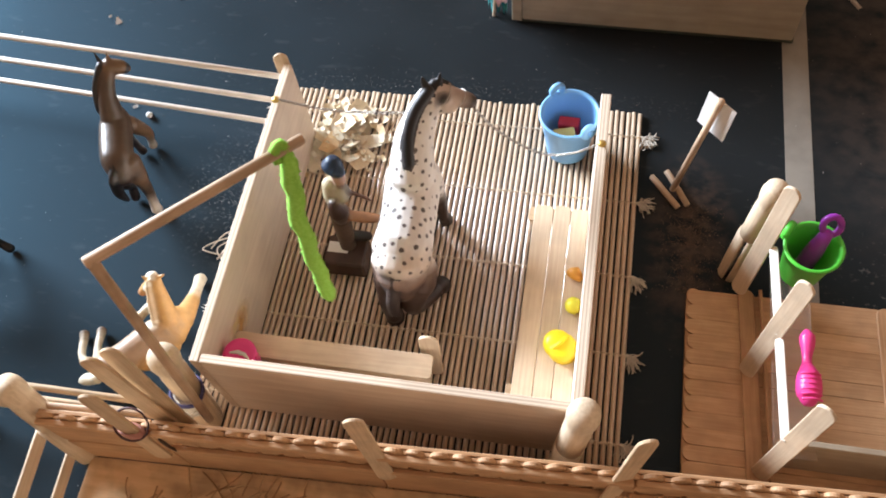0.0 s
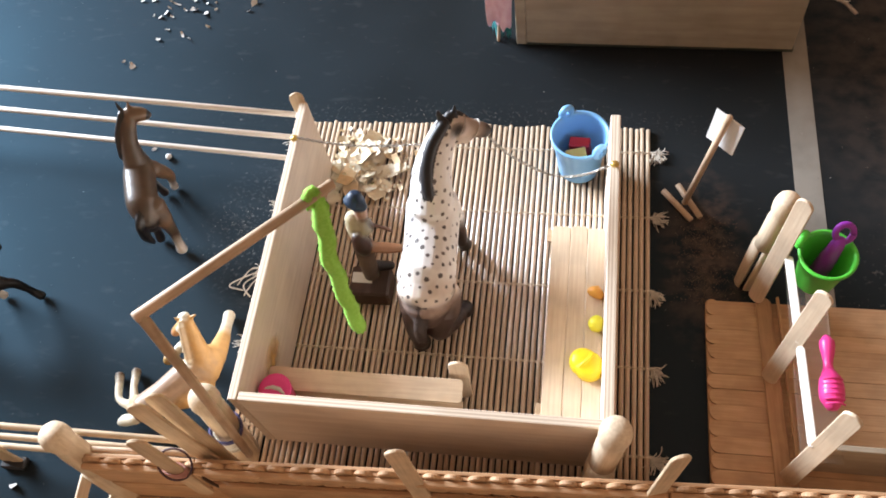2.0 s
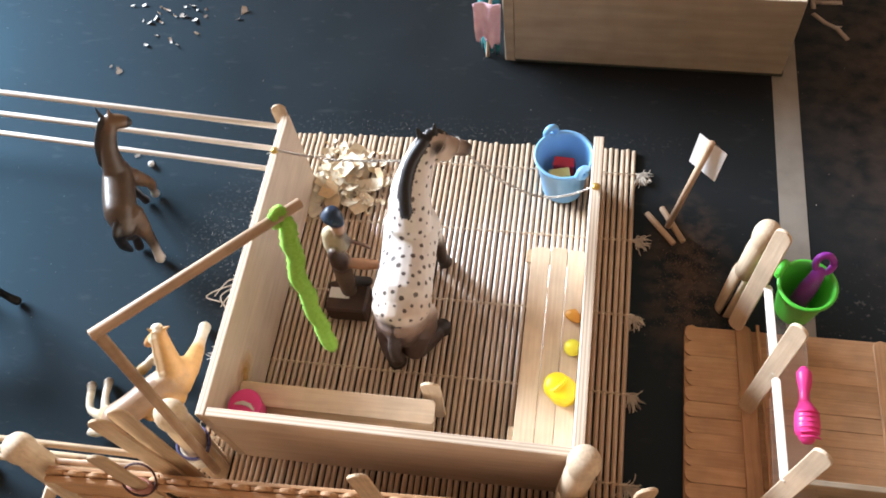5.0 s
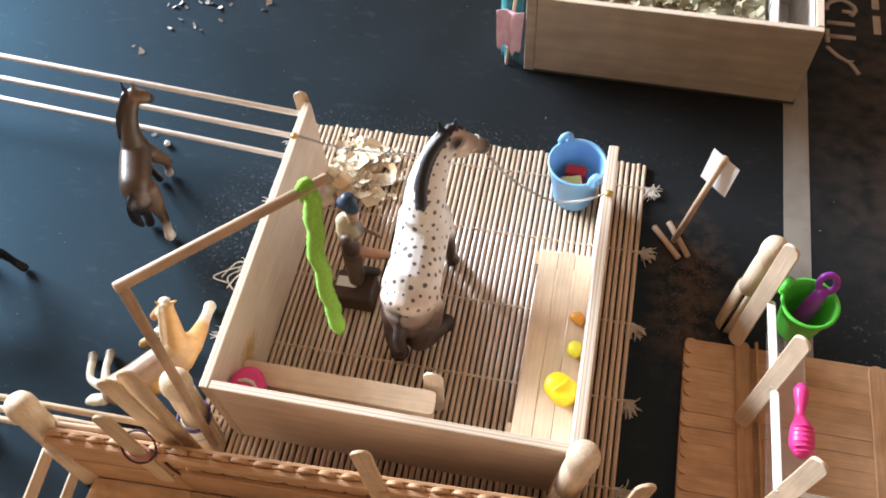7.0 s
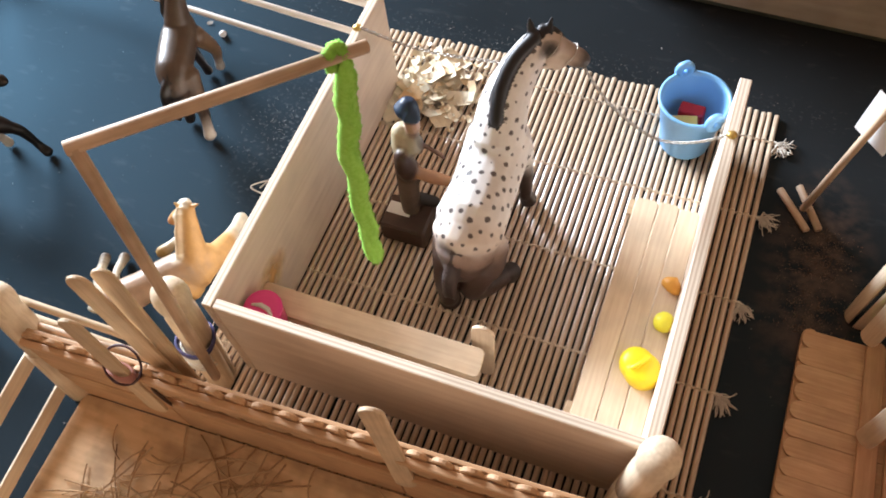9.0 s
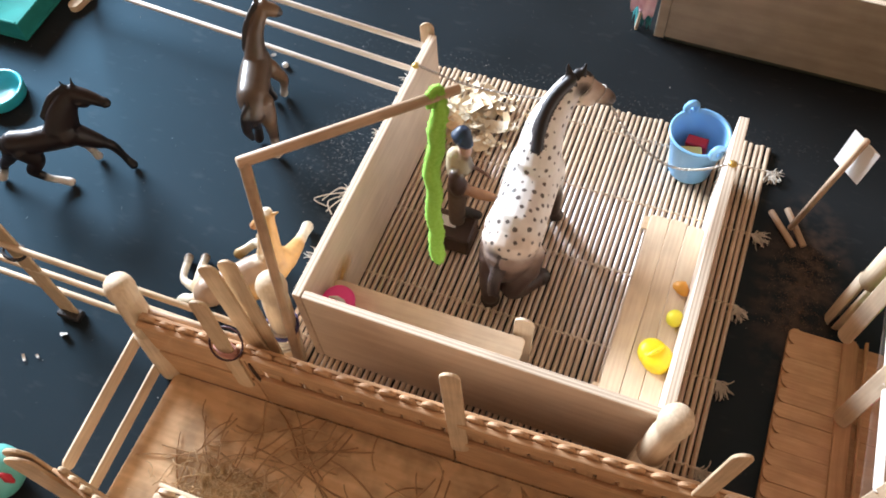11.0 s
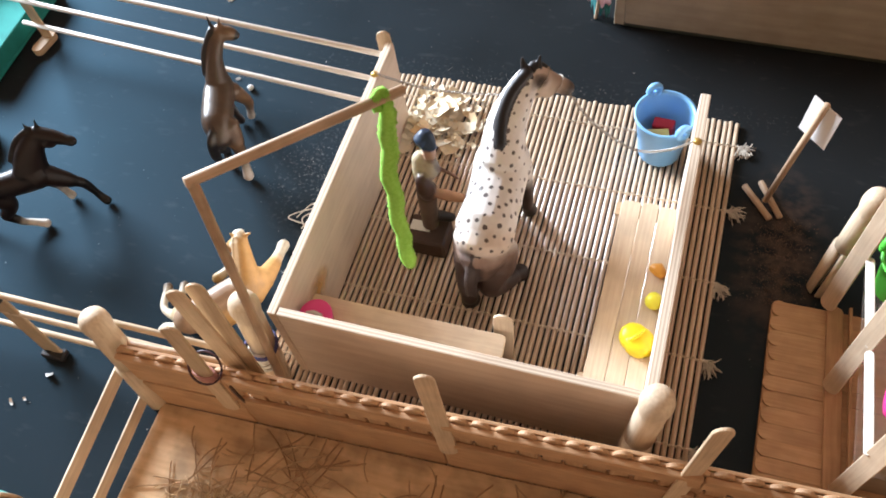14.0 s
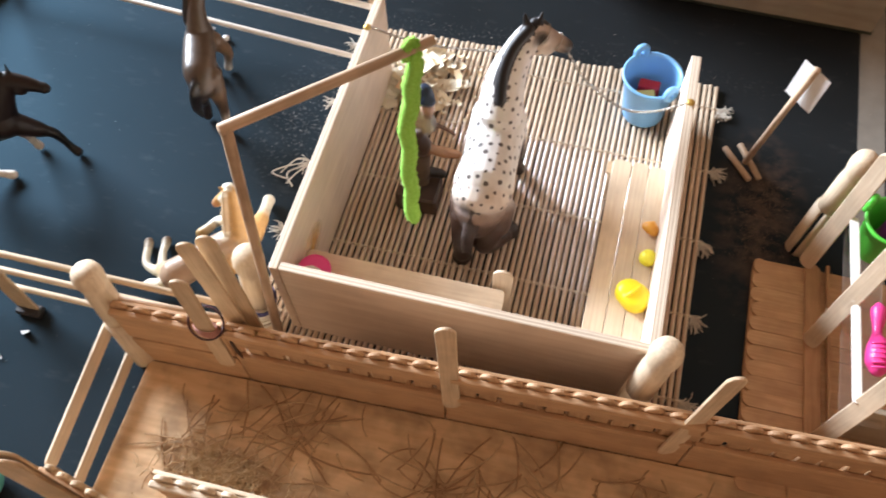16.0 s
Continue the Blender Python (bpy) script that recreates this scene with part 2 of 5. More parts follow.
spotted_paint = painted("spotted_toy_paint", 0.45, True, 0.12)
toy_paint = painted("toy_paint", 0.42)
glossy_paint = painted("glossy_toy_paint", 0.38)
glossy_paint.node_tree.nodes["Principled BSDF"].inputs["Specular IOR Level"].default_value = 0.4
glossy_paint.node_tree.nodes["Principled BSDF"].inputs["Coat Weight"].default_value = 0.45
glossy_paint.node_tree.nodes["Principled BSDF"].inputs["Coat Roughness"].default_value = 0.33
dark_toy_paint = painted("dark_toy_paint", 0.5)
dark_toy_paint.node_tree.nodes["Principled BSDF"].inputs["Specular IOR Level"].default_value = 0.28
dark_toy_paint.node_tree.nodes["Principled BSDF"].inputs["Coat Weight"].default_value = 0.22
dark_toy_paint.node_tree.nodes["Principled BSDF"].inputs["Coat Roughness"].default_value = 0.3
cream = coat("cream_paint", (0.8, 0.68, 0.45), (0.72, 0.58, 0.36), 0.55)
navy = coat("navy_paint", (0.025, 0.045, 0.09), (0.018, 0.03, 0.06), 0.4)
vest_paint = coat("brown_vest_paint", (0.07, 0.035, 0.022), (0.05, 0.025, 0.018))


def glow_material():
    """Amber glow put into colour, thinning out towards its edge."""
    m, n, l, b = material("amber_glow", 0.6, 0, 0.3)
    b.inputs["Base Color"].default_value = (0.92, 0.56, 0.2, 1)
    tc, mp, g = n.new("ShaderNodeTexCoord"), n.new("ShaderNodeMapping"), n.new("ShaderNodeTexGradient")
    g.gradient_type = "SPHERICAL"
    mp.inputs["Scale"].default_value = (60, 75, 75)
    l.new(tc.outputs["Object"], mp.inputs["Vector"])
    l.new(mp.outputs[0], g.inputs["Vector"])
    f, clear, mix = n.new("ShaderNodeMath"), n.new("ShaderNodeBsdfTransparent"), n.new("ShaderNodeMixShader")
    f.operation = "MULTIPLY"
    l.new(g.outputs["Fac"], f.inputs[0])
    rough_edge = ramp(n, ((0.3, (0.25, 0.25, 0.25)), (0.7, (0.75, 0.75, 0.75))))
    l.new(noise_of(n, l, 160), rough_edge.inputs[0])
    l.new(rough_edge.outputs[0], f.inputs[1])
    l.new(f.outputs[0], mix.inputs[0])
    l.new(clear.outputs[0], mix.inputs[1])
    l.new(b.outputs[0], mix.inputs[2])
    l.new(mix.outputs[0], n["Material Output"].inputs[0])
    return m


amber_glow = glow_material()


def film_material():
    """Thin clear plastic, slightly clouded."""
    m, n, l, b = material("clear_film", 0.45, 0, 0.25)
    b.inputs["Base Color"].default_value = (0.5, 0.42, 0.36, 1)
    clear, mix = n.new("ShaderNodeBsdfTransparent"), n.new("ShaderNodeMixShader")
    cloud = ramp(n, ((0.3, (0.07, 0.07, 0.07)), (0.7, (0.15, 0.15, 0.15))))
    l.new(noise_of(n, l, 40), cloud.inputs[0])
    l.new(cloud.outputs[0], mix.inputs[0])
    l.new(clear.outputs[0], mix.inputs[1])
    l.new(b.outputs[0], mix.inputs[2])
    l.new(mix.outputs[0], n["Material Output"].inputs[0])
    return m


clear_film = film_material()


# ---- building helpers ----
def thing(name, at=(0, 0, 0), label="", category="", group="", kind=""):
    ob = new(name)
    ob.empty_display_size = 0.01
    ob.location = at
    ob["at"] = tuple(at)
    return tagged(ob, label, category, group, kind)


def origin(ob):
    o = Vector((0, 0, 0))
    while ob is not None:
        o += ob.location
        ob = ob.parent
    return o


def to_mesh(name, bm, mats, smooth=False):
    me = bpy.data.meshes.new(name)
    bm.to_mesh(me)
    bm.free()
    for m in mats if isinstance(mats, (list, tuple)) else [mats]:
        me.materials.append(m)
    if smooth:
        for p in me.polygons:
            p.use_smooth = True
    return me


def part(name, bm, mats, parent, label="", smooth=False):
    """A bmesh in world places becomes one mesh object under parent."""
    bmesh.ops.translate(bm, verts=bm.verts, vec=-origin(parent))
    ob = new(name, to_mesh(name, bm, mats, smooth))
    ob.parent = parent
    return tagged(ob, label)


def placed(name, me, parent, m, label=""):
    """An object on a shared mesh at the world pose m under parent."""
    ob = new(name, me)
    ob.parent = parent
    ob.matrix_basis = Matrix.Translation(-origin(parent)) @ m
    return tagged(ob, label)


def single(name, bm, mats, at, label, category, group="", kind="", smooth=False):
    """A thing that is one mesh, its origin at the place given."""
    bmesh.ops.translate(bm, verts=bm.verts, vec=-Vector(at))
    ob = new(name, to_mesh(name, bm, mats, smooth))
    ob.location = at
    return tagged(ob, label, category, group, kind)


def box(bm, x0, x1, y0, y1, z0, z1, bevel=0.0004, mat=0, top=None):
    m = Matrix.LocRotScale(((x0 + x1) / 2, (y0 + y1) / 2, (z0 + z1) / 2), None, (x1 - x0, y1 - y0, z1 - z0))
    vs = bmesh.ops.create_cube(bm, size=1, matrix=m)["verts"]
    fs = list({f for v in vs for f in v.link_faces})
    for f in fs:
        f.material_index = mat
        f.normal_update()
        if top is not None and (f.normal.z > 0.9):
            f.material_index = top
    if bevel:
        bmesh.ops.bevel(bm, geom=list({e for v in vs for e in v.link_edges}), offset=bevel, segments=1, affect="EDGES", clamp_overlap=True)


def frame_along(d):
    d = Vector(d).normalized()
    up = Vector((0, 0, 1)) if abs(d.z) < 0.95 else Vector((0, 1, 0))
    s = d.cross(up).normalized()
    return s, s.cross(d).normalized()


def tube(bm, pts, radii, seg=10, mat=0, flat=1.0, caps=True):
    """A swept tube through pts; radii one for each; flat squeezes it sideways."""
    pts = [Vector(p) for p in pts]
    if not isinstance(radii, (list, tuple)):
        radii = [radii] * len(pts)
    rings, faces = [], []
    s_prev = None
    row = []
    for i, p in enumerate(pts):
        d = (pts[min(i + 1, len(pts) - 1)] - pts[max(i - 1, 0)]).normalized()
        s, u = frame_along(d)
        if s_prev is not None:
            s = (s_prev - d * s_prev.dot(d)).normalized()
            u = s.cross(d).normalized()
        s_prev = s
        row.append((p, d, s, u, radii[i]))
    full = []
    if caps:
        p, d, s, u, r = row[0]
        full += [(p - d * r * 0.75, d, s, u, r * 0.45), (p - d * r * 0.4, d, s, u, r * 0.8)]
    full += row
    if caps:
        p, d, s, u, r = row[-1]
        full += [(p + d * r * 0.4, d, s, u, r * 0.8), (p + d * r * 0.75, d, s, u, r * 0.45)]
    for p, d, s, u, r in full:
        rings.append([bm.verts.new(p + s * math.cos(a) * r * flat + u * math.sin(a) * r) for a in (2 * math.pi * k / seg for k in range(seg))])
    for a, b in zip(rings, rings[1:]):
        for k in range(seg):
            faces.append(bm.faces.new((a[k], a[(k + 1) % seg], b[(k + 1) % seg], b[k])))
    faces += [bm.faces.new(rings[0][::-1]), bm.faces.new(rings[-1])]
    for f in faces:
        f.material_index, f.smooth = mat, True
    return faces


def curve_points(pts, n=24):
    """A smooth line through a few points."""
    pts = [Vector(p) for p in pts]
    out = []
    for i in range(n + 1):
        u = i / n * (len(pts) - 1)
        k = min(int(u), len(pts) - 2)
        f = u - k
        p0, p1, p2, p3 = pts[max(k - 1, 0)], pts[k], pts[k + 1], pts[min(k + 2, len(pts) - 1)]
        out.append(0.5 * ((2 * p1) + (p2 - p0) * f + (2 * p0 - 5 * p1 + 4 * p2 - p3) * f * f + (3 * p1 - p0 - 3 * p2 + p3) * f ** 3))
    return out


def lathe(bm, profile, centre=(0, 0, 0), seg=24, mat=0, start=0.0, sweep=2 * math.pi, offset=0.0, squash=1.0):
    """A turned body from (radius, height) pairs; a part sweep is closed with flat sides."""
    c = Vector(centre)
    closed = sweep > 6.2
    count = seg if closed else seg + 1
    rings = []
    for r, z in profile:
        rings.append([bm.verts.new(c + Vector((math.cos(a) * r, math.sin(a) * r * squash + offset, z))) for a in (start + sweep * k / seg for k in range(count))])
    for a, b in zip(rings, rings[1:]):
        for k in range(count if closed else count - 1):
            f = bm.faces.new((a[k], a[(k + 1) % count], b[(k + 1) % count], b[k]))
            f.material_index, f.smooth = mat, True
    for ring, flip in ((rings[0], True), (rings[-1], False)):
        f = bm.faces.new(ring[::-1] if flip else ring)
        f.material_index = mat
    if not closed:
        f = bm.faces.new([r[0] for r in rings] + [r[-1] for r in rings[::-1]])
        f.material_index = mat


STICKS = {}


def stick_mesh(length, width, thick, mat, corner=0.5, worn=0.0005):
    """A flat craft stick with round ends and worn edges, long along x."""
    key = (round(length, 4), width, thick, mat.name, corner, worn)
    if key not in STICKS:
        bm = bmesh.new()
        r, flat = width * corner, width / 2 - width * corner
        outline = [(length / 2 - r + math.sin(a) * r, -math.cos(a) * r + (-flat if k <= 5 else flat)) for k, a in ((k, math.pi * k / 10) for k in range(11))]
        outline += [(-x, -y) for x, y in outline]
        rings = [[bm.verts.new((x * (length - inset) / length, y * (width - inset) / width, z)) for x, y in outline]
                 for z, inset in ((-thick / 2, worn * 1.6), (-thick * 0.3, worn * 0.25), (thick * 0.3, worn * 0.25), (thick / 2, worn * 1.6))]
        n = len(outline)
        for a, b in zip(rings, rings[1:]):
            for k in range(n):
                bm.faces.new((a[k], a[(k + 1) % n], b[(k + 1) % n], b[k]))
        bm.faces.new(rings[0][::-1]), bm.faces.new(rings[-1])
        STICKS[key] = to_mesh("craft_stick", bm, mat)
    return STICKS[key]


def stick(name, parent, p0, p1, facing, width=0.01, thick=0.002, mat=None, label="", corner=0.5, worn=0.0005):
    """A craft stick from p0 to p1 whose flat side faces the way given."""
    p0, p1 = Vector(p0), Vector(p1)
    x = (p1 - p0).normalized()
    z = Vector(facing)
    z = (z - x * z.dot(x)).normalized()
    y = z.cross(x)
    m = Matrix((x, y, z)).transposed().to_4x4()
    m.translation = (p0 + p1) / 2
    return placed(name, stick_mesh((p1 - p0).length, width, thick, mat or birch, corner, worn), parent, m, label)


def dowel(name, parent, p0, p1, r=0.0016, mat=None, label=""):
    """A round rod from p0 to p1."""
    p0, p1 = Vector(p0), Vector(p1)
    bm = bmesh.new()
    n = (p1 - p0).length
    pts = [(-n / 2, 0, 0), (-n / 2 + 0.0004, 0, 0), (0, 0, 0.0), (n / 2 - 0.0004, 0, 0), (n / 2, 0, 0)]
    tube(bm, pts, [r * 0.8, r, r, r, r * 0.8], 12, caps=False)
    x = (p1 - p0).normalized()
    s, u = frame_along(x)
    m = Matrix((x, s, u)).transposed().to_4x4()
    m.translation = (p0 + p1) / 2
    return placed(name, to_mesh("rod", bm, mat or pine), parent, m, label)


def peg_mesh():
    """A turned wooden clothes peg with a round head and a slit."""
    bm = bmesh.new()
    for side in (0, 1):
        lathe(bm, ((0.0052, 0.0), (0.0062, 0.002), (0.0066, 0.02), (0.0069, 0.055)), seg=12, start=math.pi * side, sweep=math.pi, offset=0.0012 * (1 - 2 * side))
    lathe(bm, ((0.0069, 0.055), (0.0070, 0.075), (0.0070, 0.0845), (0.0068, 0.0885), (0.0065, 0.0905), (0.0064, 0.0918), (0.0067, 0.0938), (0.0073, 0.097), (0.0077, 0.101), (0.0075, 0.1045), (0.0067, 0.108), (0.0052, 0.1101), (0.003, 0.1113), (0.0008, 0.1116)), seg=20)
    return to_mesh("peg", bm, peg_wood, True)


PEG = peg_mesh()


def stand_peg(at, lean=(0, 0), turn=0, height=0.1116, label="", girth=1.16, group="clothes pegs used as posts"):
    m = pose(at[0], at[1], at[2], lean[0], lean[1], turn) @ Matrix.Diagonal((girth, girth, height / 0.1116, 1))
    ob = new("clothes_peg", PEG)
    ob.matrix_basis = m
    return tagged(ob, label, "peg", group)


def figurine(name, tubes, mat, at, label, category, voxel=0.0009, group="", smooth=4, blend=0.0016, crisp=(), reach=14, flecks=0.0):
    """One closed painted skin over a few swept limbs: (points, radii, colour, flat)."""
    src = bmesh.new()
    tags = []
    for pts, radii, colour, *flat in tubes:
        before = len(src.verts)
        n = max(6, len(pts) * (12 if crisp else 4))
        line = curve_points(pts, n)
        rr = [np.interp(i / n * (len(radii) - 1), range(len(radii)), radii) for i in range(n + 1)]
        tube(src, line, [float(v) for v in rr], 20, 0, flat[0] if flat else 1.0)
        src.verts.ensure_lookup_table()
        tags += [(src.verts[i].co.copy(), colour) for i in range(before, len(src.verts))]
    bmesh.ops.translate(src, verts=src.verts, vec=-Vector(at))
    tmp = new("skin_source", to_mesh("skin_source", src, mat))
    mod = tmp.modifiers.new("skin", "REMESH")
    mod.mode, mod.voxel_size, mod.use_smooth_shade = "VOXEL", voxel, True
    sm = tmp.modifiers.new("soften", "SMOOTH")
    sm.iterations, sm.factor = smooth, 0.5
    deps = bpy.context.evaluated_depsgraph_get()
    deps.update()
    me = bpy.data.meshes.new_from_object(tmp.evaluated_get(deps))
    old = tmp.data
    bpy.data.objects.remove(tmp)
    bpy.data.meshes.remove(old)
    tree = kdtree.KDTree(len(tags))
    for i, (co, _) in enumerate(tags):
        tree.insert(co - Vector(at), i)
    tree.balance()
    paint = me.color_attributes.new("Paint", "FLOAT_COLOR", "POINT")
    for v in me.vertices:
        total, c = 0.0, Vector((0, 0, 0))
        near = tree.find_n(v.co, reach)
        first = near[0][2]
        hair = tags[near[0][1]][1] in crisp
        for _, i, d in near:
            if (tags[i][1] in crisp) != hair:
                continue
            w = math.exp(-((d - first) / blend) ** 2)
            total += w
            c += Vector(tags[i][1]) * w
        c /= total
        paint.data[v.index].color = (c.x, c.y, c.z, 1)
    if flecks:
        # dark flecks strewn over the pale part of the coat, each with its own size
        rng = random.Random(17)
        order = [v.index for v in me.vertices if min(paint.data[v.index].color[:3]) > 0.5]
        rng.shuffle(order)
        spots = []
        for i in order:
            co = me.vertices[i].co
            gap = flecks * rng.choice((0.8, 1.0, 1.25))
            if all((co - q).length > gap for q, _ in spots):
                spots.append((co.copy(), rng.choice((0.0006, 0.0009, 0.0011, 0.0013, 0.0016))))
        field = me.attributes.new("Fleck", "FLOAT", "POINT")
        near = kdtree.KDTree(len(spots))
        for i, (co, _) in enumerate(spots):
            near.insert(co, i)
        near.balance()
        for v in me.vertices:
            field.data[v.index].value = min(d - spots[i][1] for _, i, d in near.find_n(v.co, 4))
    for p in me.polygons:
        p.use_smooth = True
    me.materials.clear()
    me.materials.append(mat)
    me.name = name
    ob = new(name, me)
    ob.location = at
    return tagged(ob, label, category, group)


def bent(p0, p1, p2, n, jitter, rng, spread):
    """Ragged locks of hair side by side along p0-p1-p2."""
    line = curve_points((p0, p1, p2), n)
    out = []
    for i in range(n):
        a = line[i]
        d = Vector(spread) * rng.uniform(0.7, 1.25)
        k = Vector((rng.uniform(-1, 1), rng.uniform(-1, 1), rng.uniform(-1, 1))) * jitter
        out.append((tuple(a), tuple(a + d * 0.5 + k * 0.5), tuple(a + d + k)))
    return out


def flakes(rng, count, place, size, curl=0.6, thin=0.0003, aspect=1.8, tilt=0.7):
    """Many small curled chips in one bmesh: place() gives the spot of each."""
    verts, faces = [], []
    for _ in range(count):
        c = Vector(place())
        s = size * rng.uniform(0.5, 1.5)
        rot = Euler((rng.uniform(-tilt, tilt), rng.uniform(-tilt, tilt), rng.uniform(0, 6.28))).to_matrix()
        bend = rng.uniform(0.2, 1) * curl
        base = len(verts)
        n = 4
        w = s / aspect * rng.uniform(0.6, 1.2)
        for layer in (0, thin):
            for i in range(n + 1):
                u = i / n - 0.5
                for j in (-0.5, 0.5):
                    p = Vector((u * s, j * w * (1 - 0.5 * abs(u)), s * bend * (u * u * 2) + layer))
                    verts.append(c + rot @ p)
        half = 2 * (n + 1)
        for i in range(n):
            a = base + 2 * i
            faces.append((a, a + 1, a + 3, a + 2))
            faces.append((a + half, a + half + 2, a + half + 3, a + half + 1))
            faces.append((a, a + 2, a + half + 2, a + half))
            faces.append((a + 1, a + half + 1, a + half + 3, a + 3))
    return verts, faces


def stuff(name, verts, faces, mat, label, category, parent=None):
    me = bpy.data.meshes.new(name)
    me.from_pydata([tuple(v) for v in verts], [], faces)
    me.materials.append(mat)
    me.update()
    ob = new(name, me)
    return tagged(ob, label, category, "", "stuff")


def strands(rng, count, place, length, r, mat, rise=0.006, wobble=0.35, heading=None):
    """Many thin bent stalks in one mesh."""
    verts, faces = [], []
    for _ in range(count):
        p = Vector(place())
        a = rng.uniform(0, 6.28) if heading is None else heading + rng.gauss(0, 0.3)
        n = 6
        step = length * rng.uniform(0.4, 1.3) / n
        turn = rng.uniform(-wobble, wobble)
        z1 = rng.uniform(0.2, 1) * rise
        rings = []
        for i in range(n + 1):
            u = i / n
            d = Vector((math.cos(a), math.sin(a), 0))
            s = Vector((-d.y, d.x, 0))
            c = p + Vector((0, 0, z1 * math.sin(u * 3.14)))
            k = len(verts)
            verts += [c + s * r, c + Vector((0, 0, r * 1.7)), c - s * r]
            rings.append(k)
            p = p + d * step
            a += turn
        for q, t in zip(rings, rings[1:]):
            for j in range(3):
                faces.append((q + j, q + (j + 1) % 3, t + (j + 1) % 3, t + j))
    return verts, faces


# ---- the room and the table ----
def wall_box(name, x0, x1, y0, y1, z0, z1, mat, label):
    bm = bmesh.new()
    box(bm, x0, x1, y0, y1, z0, z1, 0)
    return single(name, bm, mat, ((x0 + x1) / 2, (y0 + y1) / 2, z0), label, "", "", "structure")


# unseen room shell, added to close in the table and bounce light onto it
wall_box("floor", -2.2, 2.4, -2.2, 2.6, -0.8, -0.76, floor_wood, "brown wooden floor of the room")
wall_box("ceiling", -2.2, 2.4, -2.2, 2.6, 2.2, 2.25, bounce_paint, "plain tan ceiling, unseen, added to bounce warm light")
wall_box("wall_north", -2.2, 2.4, 2.5, 2.6, -0.76, 2.2, bounce_paint, "plain tan wall, unseen, added to bounce warm light")
wall_box("wall_south", -2.2, 2.4, -2.2, -2.1, -0.76, 2.2, bounce_paint, "plain tan wall, unseen, added to bounce warm light")
wall_box("wall_east", 2.3, 2.4, -2.1, 2.5, -0.76, 2.2, bounce_paint, "plain tan wall, unseen, added to bounce warm light")


def west_wall():
    bm = bmesh.new()
    for y0, y1, z0, z1 in ((-2.1, 0.45, -0.76, 2.2), (1.87, 2.5, -0.76, 2.2), (0.45, 1.87, -0.76, 0.38), (0.45, 1.87, 1.48, 2.2)):
        box(bm, -2.2, -2.1, y0, y1, z0, z1, 0)
    single("wall_west", bm, bounce_paint, (-2.15, 0.2, -0.76), "plain tan wall with a window opening, unseen, added to bounce warm light", "", "", "structure")
    w = thing("window_1", (-2.15, 1.3, 0.38), "white framed window letting daylight in", "window", "", "structure")
    bm = bmesh.new()
    for y0, y1, z0, z1 in ((0.45, 0.5, 0.38, 1.48), (1.82, 1.87, 0.38, 1.48), (0.5, 1.82, 0.38, 0.43), (0.5, 1.82, 1.43, 1.48)):
        box(bm, -2.18, -2.12, y0, y1, z0, z1, 0.003)
    part("window_frame", bm, window_paint, w)


west_wall()


def table():
    t = thing("game_table", (0.0, 0.3, -0.76), "dark blue painted table top with a pale edge line", "table")
    bm = bmesh.new()
    box(bm, -1.1, 0.95, -0.75, 1.3, -0.02, 0.0, 0.002)
    part("tabletop", bm, table_paint, t)
    bm = bmesh.new()
    box(bm, 0.3478, 0.3668, -0.72, 1.27, 0.0, 0.0003, 0)
    part("edge_line", bm, line_paint, t, "worn pale grey line")
    for x in (-0.95, 0.8):
        for y in (-0.6, 1.15):
            bm = bmesh.new()
            box(bm, x - 0.025, x + 0.025, y - 0.025, y + 0.025, -0.76, -0.02, 0.002)
            part("leg", bm, black_rubber, t)
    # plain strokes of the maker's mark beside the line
    bm = bmesh.new()
    def stroke(pts, w):
        tube(bm, [(x, y, 0.0001) for x, y in pts], w, 4, caps=False)
    stroke(((0.408, 0.380), (0.401, 0.392), (0.392, 0.398), (0.383, 0.408)), 0.0022)
    stroke(((0.384, 0.421), (0.407, 0.421)), 0.0026)
    stroke(((0.384, 0.413), (0.384, 0.429)), 0.0022)
    stroke(((0.384, 0.437), (0.407, 0.437)), 0.0026)
    stroke(curve_points(((0.404, 0.447), (0.408, 0.457), (0.398, 0.466), (0.386, 0.461), (0.384, 0.452)), 10), 0.0024)
    stroke(((0.397, 0.452), (0.405, 0.452)), 0.0022)
    stroke(((0.385, 0.474), (0.407, 0.480), (0.385, 0.488)), 0.0024)
    for v in bm.verts:
        v.co.z = 0.0002 if v.co.z < 0.0001 else 0.0005
    part("maker_mark", bm, logo_paint, t, "worn pale printed strokes")
    bm = bmesh.new()
    for k in range(3):
        box(bm, 0.422 + 0.0 * k, 0.428, 0.428 + k * 0.03, 0.45 + k * 0.03, 0.0002, 0.0005, 0)
    part("printed_bar", bm, logo_paint, t, "faint pale printed bars")


table()

# ---- bamboo mat ----
TIES = (0.236, 0.179, 0.120, 0.063, 0.004)


